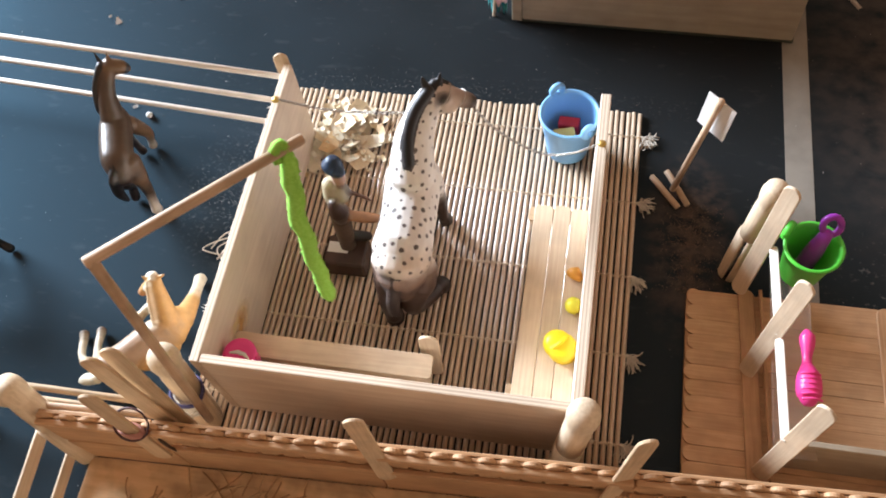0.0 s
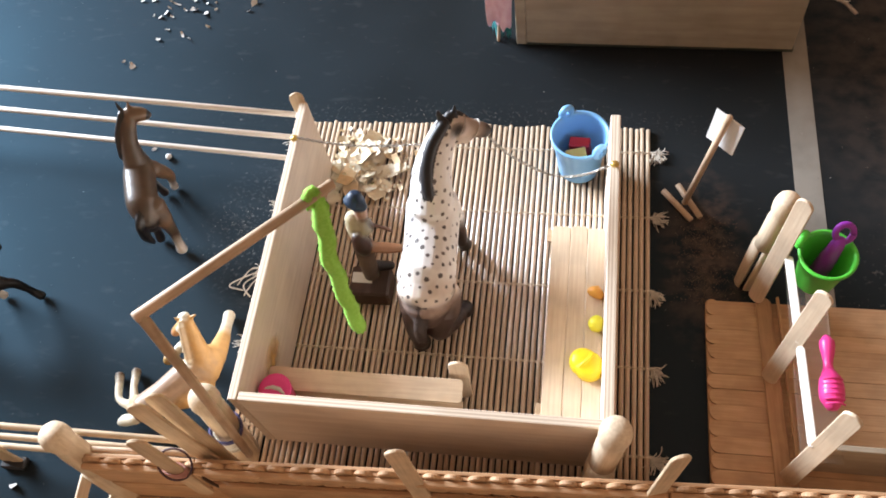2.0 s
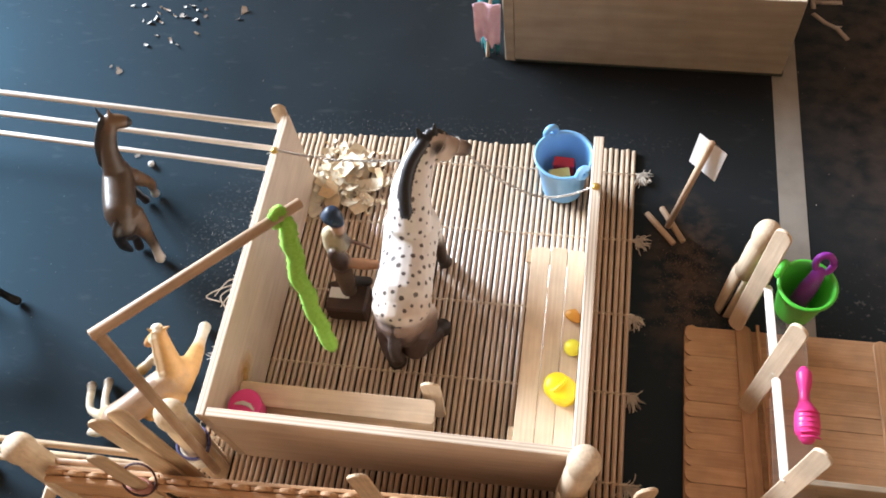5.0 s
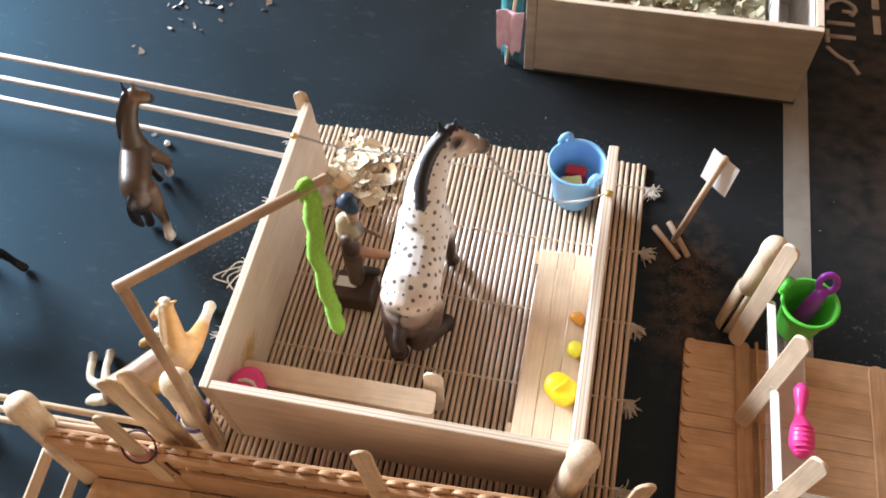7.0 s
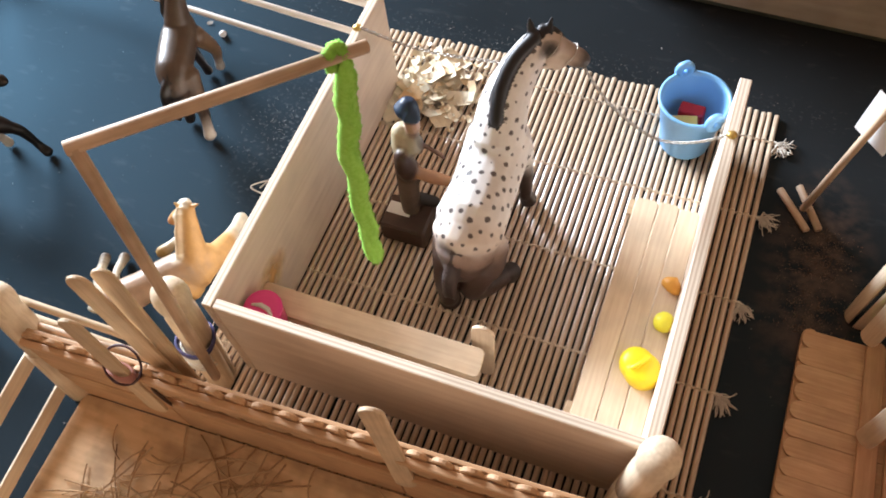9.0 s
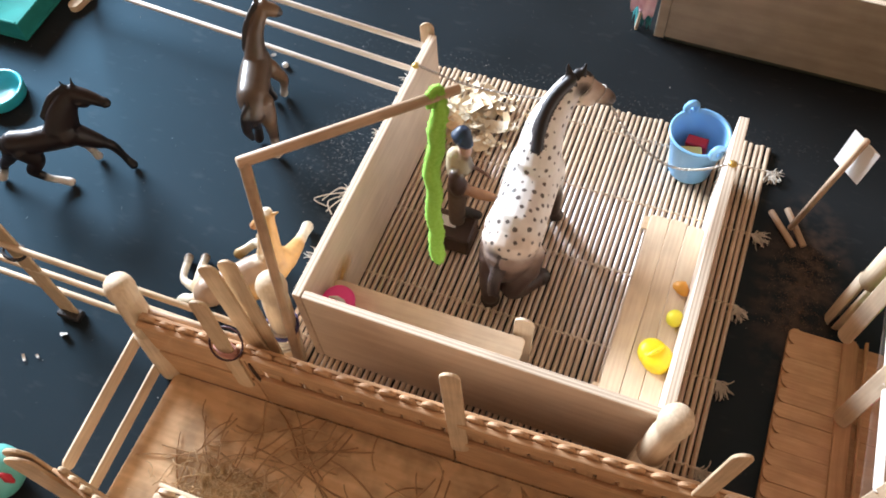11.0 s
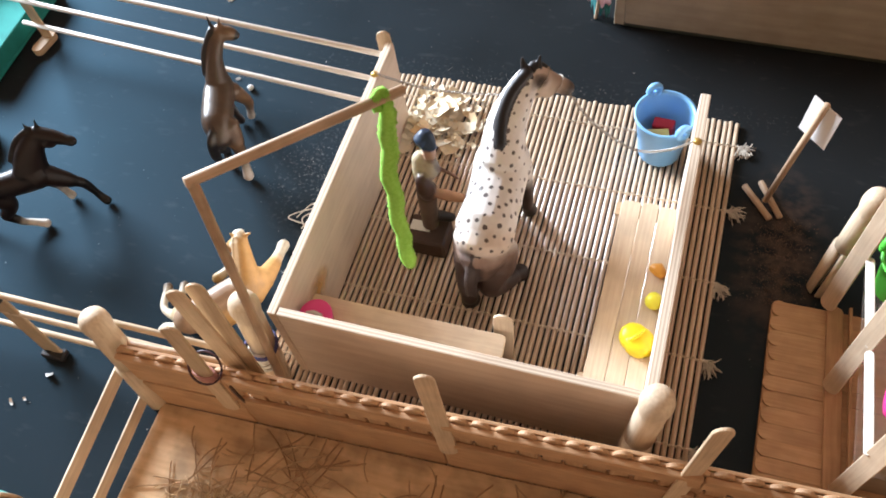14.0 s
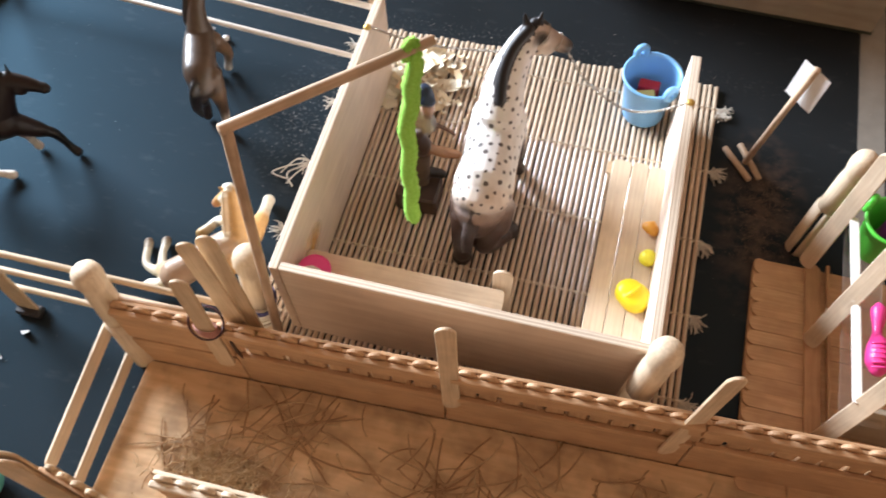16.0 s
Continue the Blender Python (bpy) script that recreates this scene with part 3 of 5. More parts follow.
def mat():
    t = thing("bamboo_mat", (0.1, 0.11, 0), "bamboo slat mat tied with beige cords, fringed edges", "mat")
    rng = random.Random(5)
    bm = bmesh.new()
    y0, y1 = -0.045, 0.258
    tube(bm, [(-(y1 - y0) / 2, 0, 0), (-0.05, 0, 0), (0.06, 0, 0.0), ((y1 - y0) / 2, 0, 0)], 0.00168, 8, caps=False)
    me = to_mesh("slat", bm, bamboo)
    n, x0, pitch = 66, -0.0295, 0.0042
    for i in range(n):
        x = x0 + i * pitch
        m = pose(x + rng.uniform(-0.0002, 0.0002), (y0 + y1) / 2 + rng.uniform(-0.0012, 0.0012), 0.0016 + rng.uniform(-0.0002, 0.0002), rng.uniform(-180, 180), 0, 90 + rng.uniform(-0.12, 0.12))
        placed("slat", me, t, m)
    x1 = x0 + (n - 1) * pitch
    for y in TIES:
        bm = bmesh.new()
        for sign in (1, -1):
            pts = []
            for i in range(2 * n + 1):
                x = x0 - pitch / 2 + i * pitch / 2
                pts.append((x, y + (0.0004 if i % 4 < 2 else -0.0004) * sign, 0.0018 + sign * (0.0021 if i % 2 else -0.0002)))
            tube(bm, pts, 0.0006, 5, caps=False)
        part("cord", bm, cord, t)
        for x, side in ((x1 + 0.0026, 1), (x0 - 0.003, -1)):
            bm = bmesh.new()
            tube(bm, [(x - side * 0.002, y, 0.0018), (x, y, 0.002), (x + side * 0.002, y, 0.0015)], [0.001, 0.0015, 0.001], 6)
            drift = rng.uniform(-0.9, 0.3)
            for k in range(44 if side > 0 else 20):
                p = Vector((x, y, 0.0019))
                a = drift + rng.choice((-0.6, -0.35, -0.1, 0.3)) + rng.gauss(0, 0.22)
                ln = rng.uniform(0.005, 0.0135)
                pts = [p]
                for s in range(4):
                    a += rng.uniform(-0.6, 0.5)
                    p = p + Vector((math.cos(a) * side, math.sin(a), 0)) * ln / 4
                    pts.append(Vector((p.x, p.y, rng.uniform(0.0005, 0.0035))))
                tube(bm, curve_points(pts, 8), [0.00034] * 8 + [0.00022], 4, caps=False)
            if side < 0 and y == 0.120:
                for ends in (((x, y, 0.002), (x - 0.012, y - 0.007, 0.006), (x - 0.026, y - 0.014, 0.002), (x - 0.014, y - 0.0175, 0.003)), ((x, y, 0.002), (x - 0.007, y - 0.012, 0.005), (x - 0.013, y - 0.021, 0.0015)), ((x, y, 0.002), (x - 0.014, y - 0.013, 0.004), (x - 0.008, y - 0.022, 0.0015)), ((x, y, 0.003), (x - 0.01, y - 0.001, 0.006), (x - 0.02, y - 0.013, 0.0015))):
                    tube(bm, curve_points(ends, 14), 0.0006, 4, caps=False)
            part("fringe", bm, white_cord, t)
    return t


mat()
MAT_Z = 0.0034


# ---- stall ----
def panel(name, parent, x0, x1, y0, y1, z0, z1, along, label=""):
    """A plywood panel with its layers showing on top; the grain runs along it."""
    bm = bmesh.new()
    box(bm, x0, x1, y0, y1, z0, z1, 0.0005, 0, 1)
    c = Vector(((x0 + x1) / 2, (y0 + y1) / 2, (z0 + z1) / 2))
    bmesh.ops.translate(bm, verts=bm.verts, vec=-c)
    turn = 90 if along == "y" else 0
    bmesh.ops.rotate(bm, verts=bm.verts, matrix=Matrix.Rotation(radians(-turn), 3, "Z"))
    return placed(name, to_mesh(name, bm, [plywood, ply_edge]), parent, pose(*c, 0, 0, turn), label)


def stall():
    s = thing("toy_stall", (0.107, 0.1, MAT_Z), "toy horse stall of three pale plywood panels on the mat", "stall")
    panel("side_panel", s, -0.003, 0.0025, -0.0055, 0.2118, MAT_Z, 0.0855, "y")
    panel("front_panel", s, 0.0028, 0.218, -0.0055, 0, MAT_Z, 0.0852, "x")
    panel("side_panel", s, 0.2122, 0.2186, 0.0003, 0.2118, MAT_Z, 0.0797, "y")
    # thin sheet that paints the orange glow on the panel beside the cup
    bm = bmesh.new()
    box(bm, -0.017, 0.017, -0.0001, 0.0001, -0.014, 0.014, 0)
    placed("stain", to_mesh("stain", bm, amber_glow), s, pose(0.0029, 0.0375, 0.043, 0, 0, 90), "faint amber glow painted on the panel")
    for x, y, z in ((0.0002, 0.1795, 0.0855), (0.2153, 0.1705, 0.0797)):
        bm = bmesh.new()
        lathe(bm, ((0.0006, 0), (0.0008, 0.0012), (0.0026, 0.0016), (0.0028, 0.0024), (0.0018, 0.0034), (0.0003, 0.0037)), (x, y, z), 14)
        part("tack", bm, brass, s, "yellow brass tack head")


stall()


def chain(name, pts, label):
    bm = bmesh.new()
    line = curve_points(pts, 60)
    total = sum((b - a).length for a, b in zip(line, line[1:]))
    count = int(total / 0.0021)
    acc, k, out = 0.0, 0, []
    step = total / count
    want = step / 2
    for a, b in zip(line, line[1:]):
        n = (b - a).length
        while want <= acc + n and len(out) < count:
            out.append((a.lerp(b, (want - acc) / n), (b - a).normalized()))
            want += step
        acc += n
    for i, (p, d) in enumerate(out):
        s, u = frame_along(d)
        if i % 2:
            s, u = u, -s
        ring = [p + d * math.cos(a) * 0.00135 + s * math.sin(a) * 0.0008 for a in (6.2832 * j / 8 for j in range(9))]
        tube(bm, ring, 0.00038, 5, caps=False)
    return single(name, bm, steel, pts[0], label, "chain", "cross tie chains", smooth=True)


chain("tie_chain", ((0.0002, 0.1795, 0.0885), (0.04, 0.178, 0.083), (0.09, 0.173, 0.094), (0.119, 0.171, 0.106)), "thin silver chain from the panel tack to the horse's halter")
chain("tie_chain", ((0.1345, 0.176, 0.1), (0.15, 0.178, 0.074), (0.176, 0.179, 0.0535), (0.197, 0.175, 0.062), (0.2153, 0.1705, 0.0825)), "thin sagging silver chain from halter to panel tack")


# ---- pegs, arm and green pipe cleaner at the stall ----
stand_peg((-0.0138, -0.0152, 0.0034), (0, 4), 20, label="pale turned clothes peg at the stall corner, wound with cord")
stand_peg((0.2088, -0.0185, 0.0034), (-3, 5.2), 0, label="pale turned clothes peg standing at the stall's other front corner")


def peg_binding():
    bm = bmesh.new()
    for z, r in ((0.058, 0.0096), (0.0595, 0.0097)):
        pts = [(-0.0103 + math.cos(a) * r, -0.0152 + math.sin(a) * r, z + 0.0015 * math.sin(a * 2)) for a in (6.2832 * i / 20 for i in range(21))]
        tube(bm, pts, 0.0009, 6, caps=False)
    single("cord_binding", bm, blue_cord, (-0.01, -0.0135, 0.04), "dark violet cord wound round the corner peg", "cord", smooth=True)
    bm = bmesh.new()
    rng = random.Random(8)
    for k in range(5):
        z, r = 0.043 + k * 0.003, 0.0096
        pts = [(-0.0108 + math.cos(a) * r, -0.0152 + math.sin(a) * r, z + 0.002 * math.sin(a + k)) for a in (2.2 + 3.6 * i / 14 for i in range(15))]
        tube(bm, pts, 0.001, 6)
    single("string_binding", bm, white_cord, (-0.01, -0.0135, 0.044), "white twisted string wound round the corner peg", "string", smooth=True)


peg_binding()


def arm():
    a = thing("hanging_arm", (0.002, -0.020, 0.05), "bent arm of two pale wooden sticks tied to the peg", "arm")
    dowel("upright", a, (0.0025, -0.0265, 0.045), (0.0188, -0.0205, 0.242), 0.0026)
    dowel("crossbar", a, (0.0168, -0.0225, 0.2415), (0.0820, 0.057, 0.2245), 0.0026)


arm()


def chenille():
    rng = random.Random(11)
    line = curve_points(((0.0725, 0.0462, 0.2215), (0.0728, 0.0455, 0.2285), (0.0748, 0.0478, 0.2312), (0.0758, 0.0495, 0.226), (0.0742, 0.048, 0.205), (0.0708, 0.0462, 0.178), (0.0697, 0.0442, 0.145), (0.0697, 0.0432, 0.115), (0.0692, 0.0425, 0.088)), 110)
    line = [p + Vector((0.0007 * math.sin(i * 0.42), 0.0005 * math.cos(i * 0.31), 0)) * min(1, max(0, (i - 40) / 15)) for i, p in enumerate(line)]
    wide = [0.0019 if i < 38 else 0.0019 + 0.0023 * min(1, (i - 38) / 14) for i in range(len(line))]
    wide = [w * (1 + 0.05 * math.sin(i * 0.8) + 0.03 * math.sin(i * 2.1)) for i, w in enumerate(wide)]
    wide[-4:] = [0.0037, 0.0032, 0.0025, 0.0016]
    green = plain("green_chenille", (0.4, 0.8, 0.14), 0.9, (0.32, 0.72, 0.09), 500, bumps=0.5)
    t = thing("pipe_cleaner", line[0], "bright green fuzzy pipe cleaner hanging from the stick arm", "pipe cleaner")
    for name, first, last, hairs in (("loop", 0, 40, 700), ("stem", 38, len(line) - 1, 1900)):
        bm = bmesh.new()
        tube(bm, line[first:last + 1], wide[first:last + 1], 12)
        for i in range(hairs):
            at = rng.randrange(first, last + 1)
            p = line[at] + Vector((0, 0, rng.uniform(-0.001, 0.001)))
            a = rng.uniform(0, 6.28)
            d = Vector((math.cos(a), math.sin(a), rng.uniform(-0.5, 0.3))).normalized()
            s = d.cross(Vector((0, 0, 1))).normalized() * 0.00045
            b = p + d * wide[at] * 0.93
            tip = p + d * (wide[at] + rng.uniform(0.0004, 0.001))
            u = Vector((0, 0, 0.0004))
            v = [bm.verts.new(q) for q in (b + s, b - s + u, b - u, tip)]
            for f in ((0, 1, 3), (1, 2, 3), (2, 0, 3)):
                bm.faces.new([v[k] for k in f])
        part(name, bm, green, t, smooth=True)


chenille()


# ---- figurines ----
def spotted_horse():
    at = (0.104, 0.11, MAT_Z)
    rng = random.Random(21)
    W, D, H, T = (0.82, 0.8, 0.78), (0.05, 0.03, 0.024), (0.016, 0.015, 0.018), (0.4, 0.31, 0.265)
    G = (0.058, 0.043, 0.04)
    tubes = [
        (((0.1005, 0.088, 0.066), (0.1005, 0.104, 0.0665), (0.1, 0.12, 0.067), (0.0995, 0.141, 0.072)), (0.0196, 0.0183, 0.0181, 0.0186), W, 0.98),
        (((0.1005, 0.0845, 0.0645), (0.1005, 0.0825, 0.062)), (0.0192, 0.0186), (0.7, 0.6, 0.52), 0.98),
        (((0.101, 0.0802, 0.0575), (0.101, 0.0788, 0.0545)), (0.0178, 0.0171), (0.27, 0.18, 0.14), 0.96),
        (((0.101, 0.0785, 0.052), (0.101, 0.0765, 0.047)), (0.0165, 0.0145), (0.085, 0.052, 0.04), 0.92),
        (((0.1, 0.134, 0.078), (0.1, 0.15, 0.0945), (0.1045, 0.163, 0.107), (0.11, 0.171, 0.117)), (0.0182, 0.0153, 0.0119, 0.0092), W, 0.84),
        (((0.111, 0.1715, 0.1175), (0.118, 0.174, 0.1135)), (0.0086, 0.008), (0.5, 0.41, 0.36), 0.9),
        (((0.1155, 0.1705, 0.109), (0.121, 0.1725, 0.1055)), (0.0068, 0.0056), (0.72, 0.62, 0.54), 0.9),
        (((0.119, 0.1745, 0.1125), (0.1255, 0.1765, 0.108), (0.1295, 0.1778, 0.105)), (0.007, 0.006, 0.0053), T, 0.9),
        (((0.1292, 0.1778, 0.1052), (0.1325, 0.1788, 0.103)), (0.0056, 0.0047), (0.03, 0.024, 0.024)),
        (((0.1165, 0.1672, 0.1185), (0.1175, 0.167, 0.1178)), (0.0016, 0.0013), (0.025, 0.02, 0.02)),
        (((0.108, 0.1685, 0.1235), (0.1058, 0.1695, 0.1345)), (0.0034, 0.0009), H),
        (((0.1145, 0.1735, 0.1245), (0.1155, 0.1765, 0.1315)), (0.0025, 0.0008), H),
        (((0.101, 0.1305, 0.098), (0.0995, 0.1375, 0.104), (0.0993, 0.146, 0.1105), (0.1025, 0.1565, 0.1185), (0.1098, 0.1670, 0.1255)), (0.0032, 0.0037, 0.0037, 0.0036, 0.0036), H),
        (((0.1115, 0.1735, 0.1245), (0.116, 0.1768, 0.1215), (0.1212, 0.1785, 0.1172)), (0.0034, 0.0028, 0.0012), H),
        (((0.092, 0.144, 0.066), (0.0925, 0.147, 0.05)), (0.0104, 0.0072), W),
        (((0.0925, 0.147, 0.05), (0.0925, 0.146, 0.03), (0.0925, 0.147, 0.012)), (0.0064, 0.0046, 0.0036), D),
        (((0.108, 0.142, 0.066), (0.111, 0.145, 0.05)), (0.0096, 0.0066), W),
        (((0.111, 0.145, 0.05), (0.1125, 0.1465, 0.03), (0.1125, 0.146, 0.012)), (0.006, 0.0044, 0.0035), D),
        (((0.1128, 0.147, 0.012), (0.1135, 0.149, 0.004)), (0.004, 0.0054), (0.04, 0.03, 0.028)),
        (((0.0925, 0.147, 0.012), (0.0925, 0.149, 0.004)), (0.0042, 0.0056), (0.04, 0.03, 0.028)),
        (((0.093, 0.085, 0.052), (0.0925, 0.077, 0.042)), (0.013, 0.0108), (0.1, 0.06, 0.046)),
        (((0.1095, 0.085, 0.052), (0.111, 0.0775, 0.042)), (0.013, 0.0108), (0.1, 0.06, 0.046)),
        (((0.0925, 0.077, 0.048), (0.0925, 0.0695, 0.034), (0.0925, 0.0678, 0.018), (0.092, 0.0688, 0.01)), (0.0105, 0.0078, 0.006, 0.0056), D),
        (((0.111, 0.0775, 0.046), (0.1065, 0.0705, 0.031), (0.1095, 0.0775, 0.0175), (0.116, 0.0905, 0.01)), (0.0102, 0.0078, 0.0064, 0.0057), D),
        (((0.092, 0.069, 0.009), (0.0915, 0.0705, 0.004)), (0.0056, 0.0068), (0.035, 0.026, 0.024)),
        (((0.1175, 0.0935, 0.009), (0.119, 0.0978, 0.004)), (0.0056, 0.0067), (0.035, 0.026, 0.024)),
        (((0.0994, 0.0782, 0.0705), (0.0992, 0.0738, 0.0665), (0.0988, 0.0685, 0.06), (0.0978, 0.0628, 0.048), (0.0978, 0.0608, 0.034)), (0.0018, 0.0032, 0.0042, 0.005, 0.003), G, 0.8),
    ]
    for k in range(3):
        dx = -0.002 + 0.002 * k
        # first lock is greyer: the highlight on the tail's left, put into colour
        tubes.append((((0.0988 + dx, 0.0705, 0.0655), (0.0975 + dx, 0.061, 0.049), (0.0975 + dx * 1.4, 0.059, 0.03 + 0.003 * rng.random())), (0.0018, 0.0022, 0.001), G if k != 0 else (0.15, 0.13, 0.128)))
    figurine("toy_horse", tubes, spotted_paint, at, "white spotted toy horse with black mane and brown legs", "toy horse", 0.0008, smooth=11, blend=0.0052, crisp=(H, G), reach=90, flecks=0.0069)
    bm = bmesh.new()
    for c, n, r in (((0.1255, 0.1765, 0.108), (0.7, 0.12, -0.6), 0.0063), ((0.116, 0.1735, 0.1145), (0.7, 0.12, -0.6), 0.0084)):
        s, u = frame_along(n)
        tube(bm, [Vector(c) + s * math.cos(a) * r + u * math.sin(a) * r for a in (6.2832 * i / 16 for i in range(17))], 0.00032, 5, caps=False)
    single("halter", bm, steel, (0.125, 0.175, 0.107), "thin silver wire halter round the spotted horse's head", "halter", smooth=True)


spotted_horse()


def brown_horse():
    at = (-0.116, 0.155, 0)
    rng = random.Random(4)
    B, K, P, L = (0.075, 0.047, 0.03), (0.01, 0.008, 0.009), (0.62, 0.56, 0.5), (0.17, 0.1, 0.055)
    J = (0.022, 0.015, 0.014)
    tubes = [
        (((-0.1105, 0.1345, 0.0505), (-0.1145, 0.1415, 0.054), (-0.1185, 0.152, 0.055), (-0.1228, 0.165, 0.057), (-0.125, 0.174, 0.06)), (0.0088, 0.0114, 0.0118, 0.0116, 0.0098), B, 0.98),
        (((-0.1102, 0.1338, 0.05), (-0.111, 0.1345, 0.045)), (0.0088, 0.008), J, 0.98),
        (((-0.1245, 0.172, 0.065), (-0.1255, 0.1795, 0.0775), (-0.1245, 0.1895, 0.0875)), (0.0098, 0.0069, 0.006), B, 0.85),
        (((-0.124, 0.1935, 0.0905), (-0.1185, 0.1958, 0.0885), (-0.1148, 0.1972, 0.0862)), (0.0062, 0.0056, 0.0046), L, 0.95),
        (((-0.1145, 0.1974, 0.086), (-0.1135, 0.1978, 0.0852)), (0.0042, 0.0034), K),
        (((-0.1285, 0.194, 0.0955), (-0.1303, 0.1965, 0.1025)), (0.0018, 0.0006), K),
        (((-0.1228, 0.1965, 0.0955), (-0.1222, 0.1982, 0.1005)), (0.0018, 0.0006), L),
        (((-0.1315, 0.171, 0.0705), (-0.1312, 0.18, 0.0838), (-0.1275, 0.191, 0.0945)), (0.0027, 0.003, 0.0026), K, 0.85),
        (((-0.1172, 0.173, 0.053), (-0.1145, 0.181, 0.034), (-0.1195, 0.1858, 0.018)), (0.0068, 0.0042, 0.003), L),
        (((-0.1195, 0.1858, 0.018), (-0.123, 0.1885, 0.009), (-0.1245, 0.1895, 0.004)), (0.003, 0.003, 0.0038), P),
        (((-0.129, 0.173, 0.052), (-0.1305, 0.178, 0.032), (-0.1305, 0.1815, 0.012), (-0.1305, 0.183, 0.004)), (0.0062, 0.0038, 0.0028, 0.0036), J),
        (((-0.1078, 0.1425, 0.051), (-0.1035, 0.1385, 0.036)), (0.009, 0.006), L),
        (((-0.1035, 0.1385, 0.036), (-0.104, 0.139, 0.022), (-0.103, 0.1365, 0.014)), (0.0056, 0.004, 0.0034), B),
        (((-0.103, 0.1365, 0.014), (-0.1025, 0.1345, 0.008), (-0.1018, 0.133, 0.0046)), (0.0034, 0.0037, 0.0046), P),
        (((-0.1175, 0.141, 0.049), (-0.117, 0.136, 0.034), (-0.1205, 0.143, 0.018), (-0.122, 0.1415, 0.004)), (0.0084, 0.005, 0.0032, 0.0038), J),
        (((-0.112, 0.1325, 0.0575), (-0.1128, 0.1265, 0.051), (-0.1152, 0.126, 0.036), (-0.1165, 0.1295, 0.02)), (0.0028, 0.0044, 0.0042, 0.0016), K, 0.8),
    ]
    for a, m, e in bent((-0.1315, 0.1715, 0.0715), (-0.1312, 0.1805, 0.0845), (-0.1275, 0.192, 0.095), 7, 0.0008, rng, (-0.002, -0.0012, -0.005)):
        tubes.append(((a, m, e), (0.0015, 0.0015, 0.0005), K))
    figurine("toy_horse", tubes, glossy_paint, at, "brown toy foal with a black mane and pale socks", "toy horse", 0.0008, smooth=14, blend=0.006, crisp=(K,), reach=120)


brown_horse()


def black_horse():
    at = (-0.245, 0.07, 0)
    rng = random.Random(9)
    B, K, W = (0.011, 0.0042, 0.0038), (0.005, 0.0042, 0.005), (0.7, 0.66, 0.6)
    tubes = [
        (((-0.266, 0.054, 0.046), (-0.252, 0.06, 0.0465), (-0.24, 0.067, 0.0475), (-0.23, 0.0725, 0.05)), (0.0098, 0.0098, 0.0106, 0.0116), B, 0.88),
        (((-0.232, 0.073, 0.054), (-0.2285, 0.0785, 0.067), (-0.223, 0.086, 0.0775)), (0.0128, 0.0106, 0.0078), B, 0.7),
        (((-0.2215, 0.0875, 0.079), (-0.212, 0.0905, 0.0755), (-0.204, 0.092, 0.0725), (-0.2005, 0.0925, 0.0715)), (0.0074, 0.006, 0.0044, 0.0042), B, 0.82),
        (((-0.2, 0.0925, 0.0714), (-0.1988, 0.0928, 0.071)), (0.0042, 0.0034), K),
        (((-0.2165, 0.0875, 0.0735), (-0.214, 0.0885, 0.071)), (0.0054, 0.0042), B),
        (((-0.2235, 0.0865, 0.0845), (-0.2245, 0.0865, 0.0915)), (0.0017, 0.0006), K),
        (((-0.2195, 0.0905, 0.084), (-0.219, 0.092, 0.091)), (0.0017, 0.0006), K),
        (((-0.2235, 0.087, 0.0855), (-0.2335, 0.0795, 0.078), (-0.24, 0.0705, 0.066)), (0.0024, 0.003, 0.0026), K, 0.8),
        (((-0.23, 0.0735, 0.05), (-0.2245, 0.0775, 0.043), (-0.2155, 0.084, 0.031)), (0.0088, 0.0078, 0.0048), B),
        (((-0.2155, 0.084, 0.031), (-0.2115, 0.087, 0.025), (-0.208, 0.0885, 0.0125)), (0.0043, 0.0037, 0.0026), K),
        (((-0.208, 0.0885, 0.0125), (-0.2065, 0.0885, 0.008), (-0.2025, 0.088, 0.0036)), (0.0028, 0.003, 0.0037), K),
        (((-0.232, 0.078, 0.044), (-0.2315, 0.082, 0.026)), (0.0072, 0.0042), B),
        (((-0.2315, 0.082, 0.026), (-0.2335, 0.085, 0.012), (-0.2335, 0.0865, 0.0036)), (0.0036, 0.0027, 0.0036), W),
        (((-0.26, 0.0545, 0.041), (-0.2545, 0.0545, 0.03), (-0.2605, 0.0495, 0.0205)), (0.0096, 0.0064, 0.0042), B),
        (((-0.2605, 0.0495, 0.0205), (-0.2535, 0.053, 0.0095)), (0.004, 0.0029), K),
        (((-0.2535, 0.053, 0.0095), (-0.246, 0.0565, 0.006), (-0.2395, 0.0585, 0.0036)), (0.0028, 0.0029, 0.0036), W),
        (((-0.269, 0.0535, 0.042), (-0.277, 0.0515, 0.0285), (-0.2875, 0.05, 0.0175)), (0.0088, 0.0054, 0.0036), B),
        (((-0.2875, 0.05, 0.0175), (-0.2895, 0.048, 0.0115)), (0.0035, 0.0028), K),
        (((-0.2895, 0.048, 0.0115), (-0.2935, 0.0445, 0.0036)), (0.0028, 0.0038), W),
        (((-0.272, 0.052, 0.049), (-0.284, 0.05, 0.0485), (-0.297, 0.047, 0.046), (-0.311, 0.044, 0.042)), (0.0024, 0.004, 0.004, 0.0012), K, 0.75),
    ]
    for a, m, e in bent((-0.2235, 0.087, 0.086), (-0.2335, 0.0795, 0.0795), (-0.24, 0.0705, 0.0675), 9, 0.0009, rng, (-0.0026, 0.0026, -0.003)):
        tubes.append(((a, m, e), (0.0016, 0.0015, 0.0005), K))
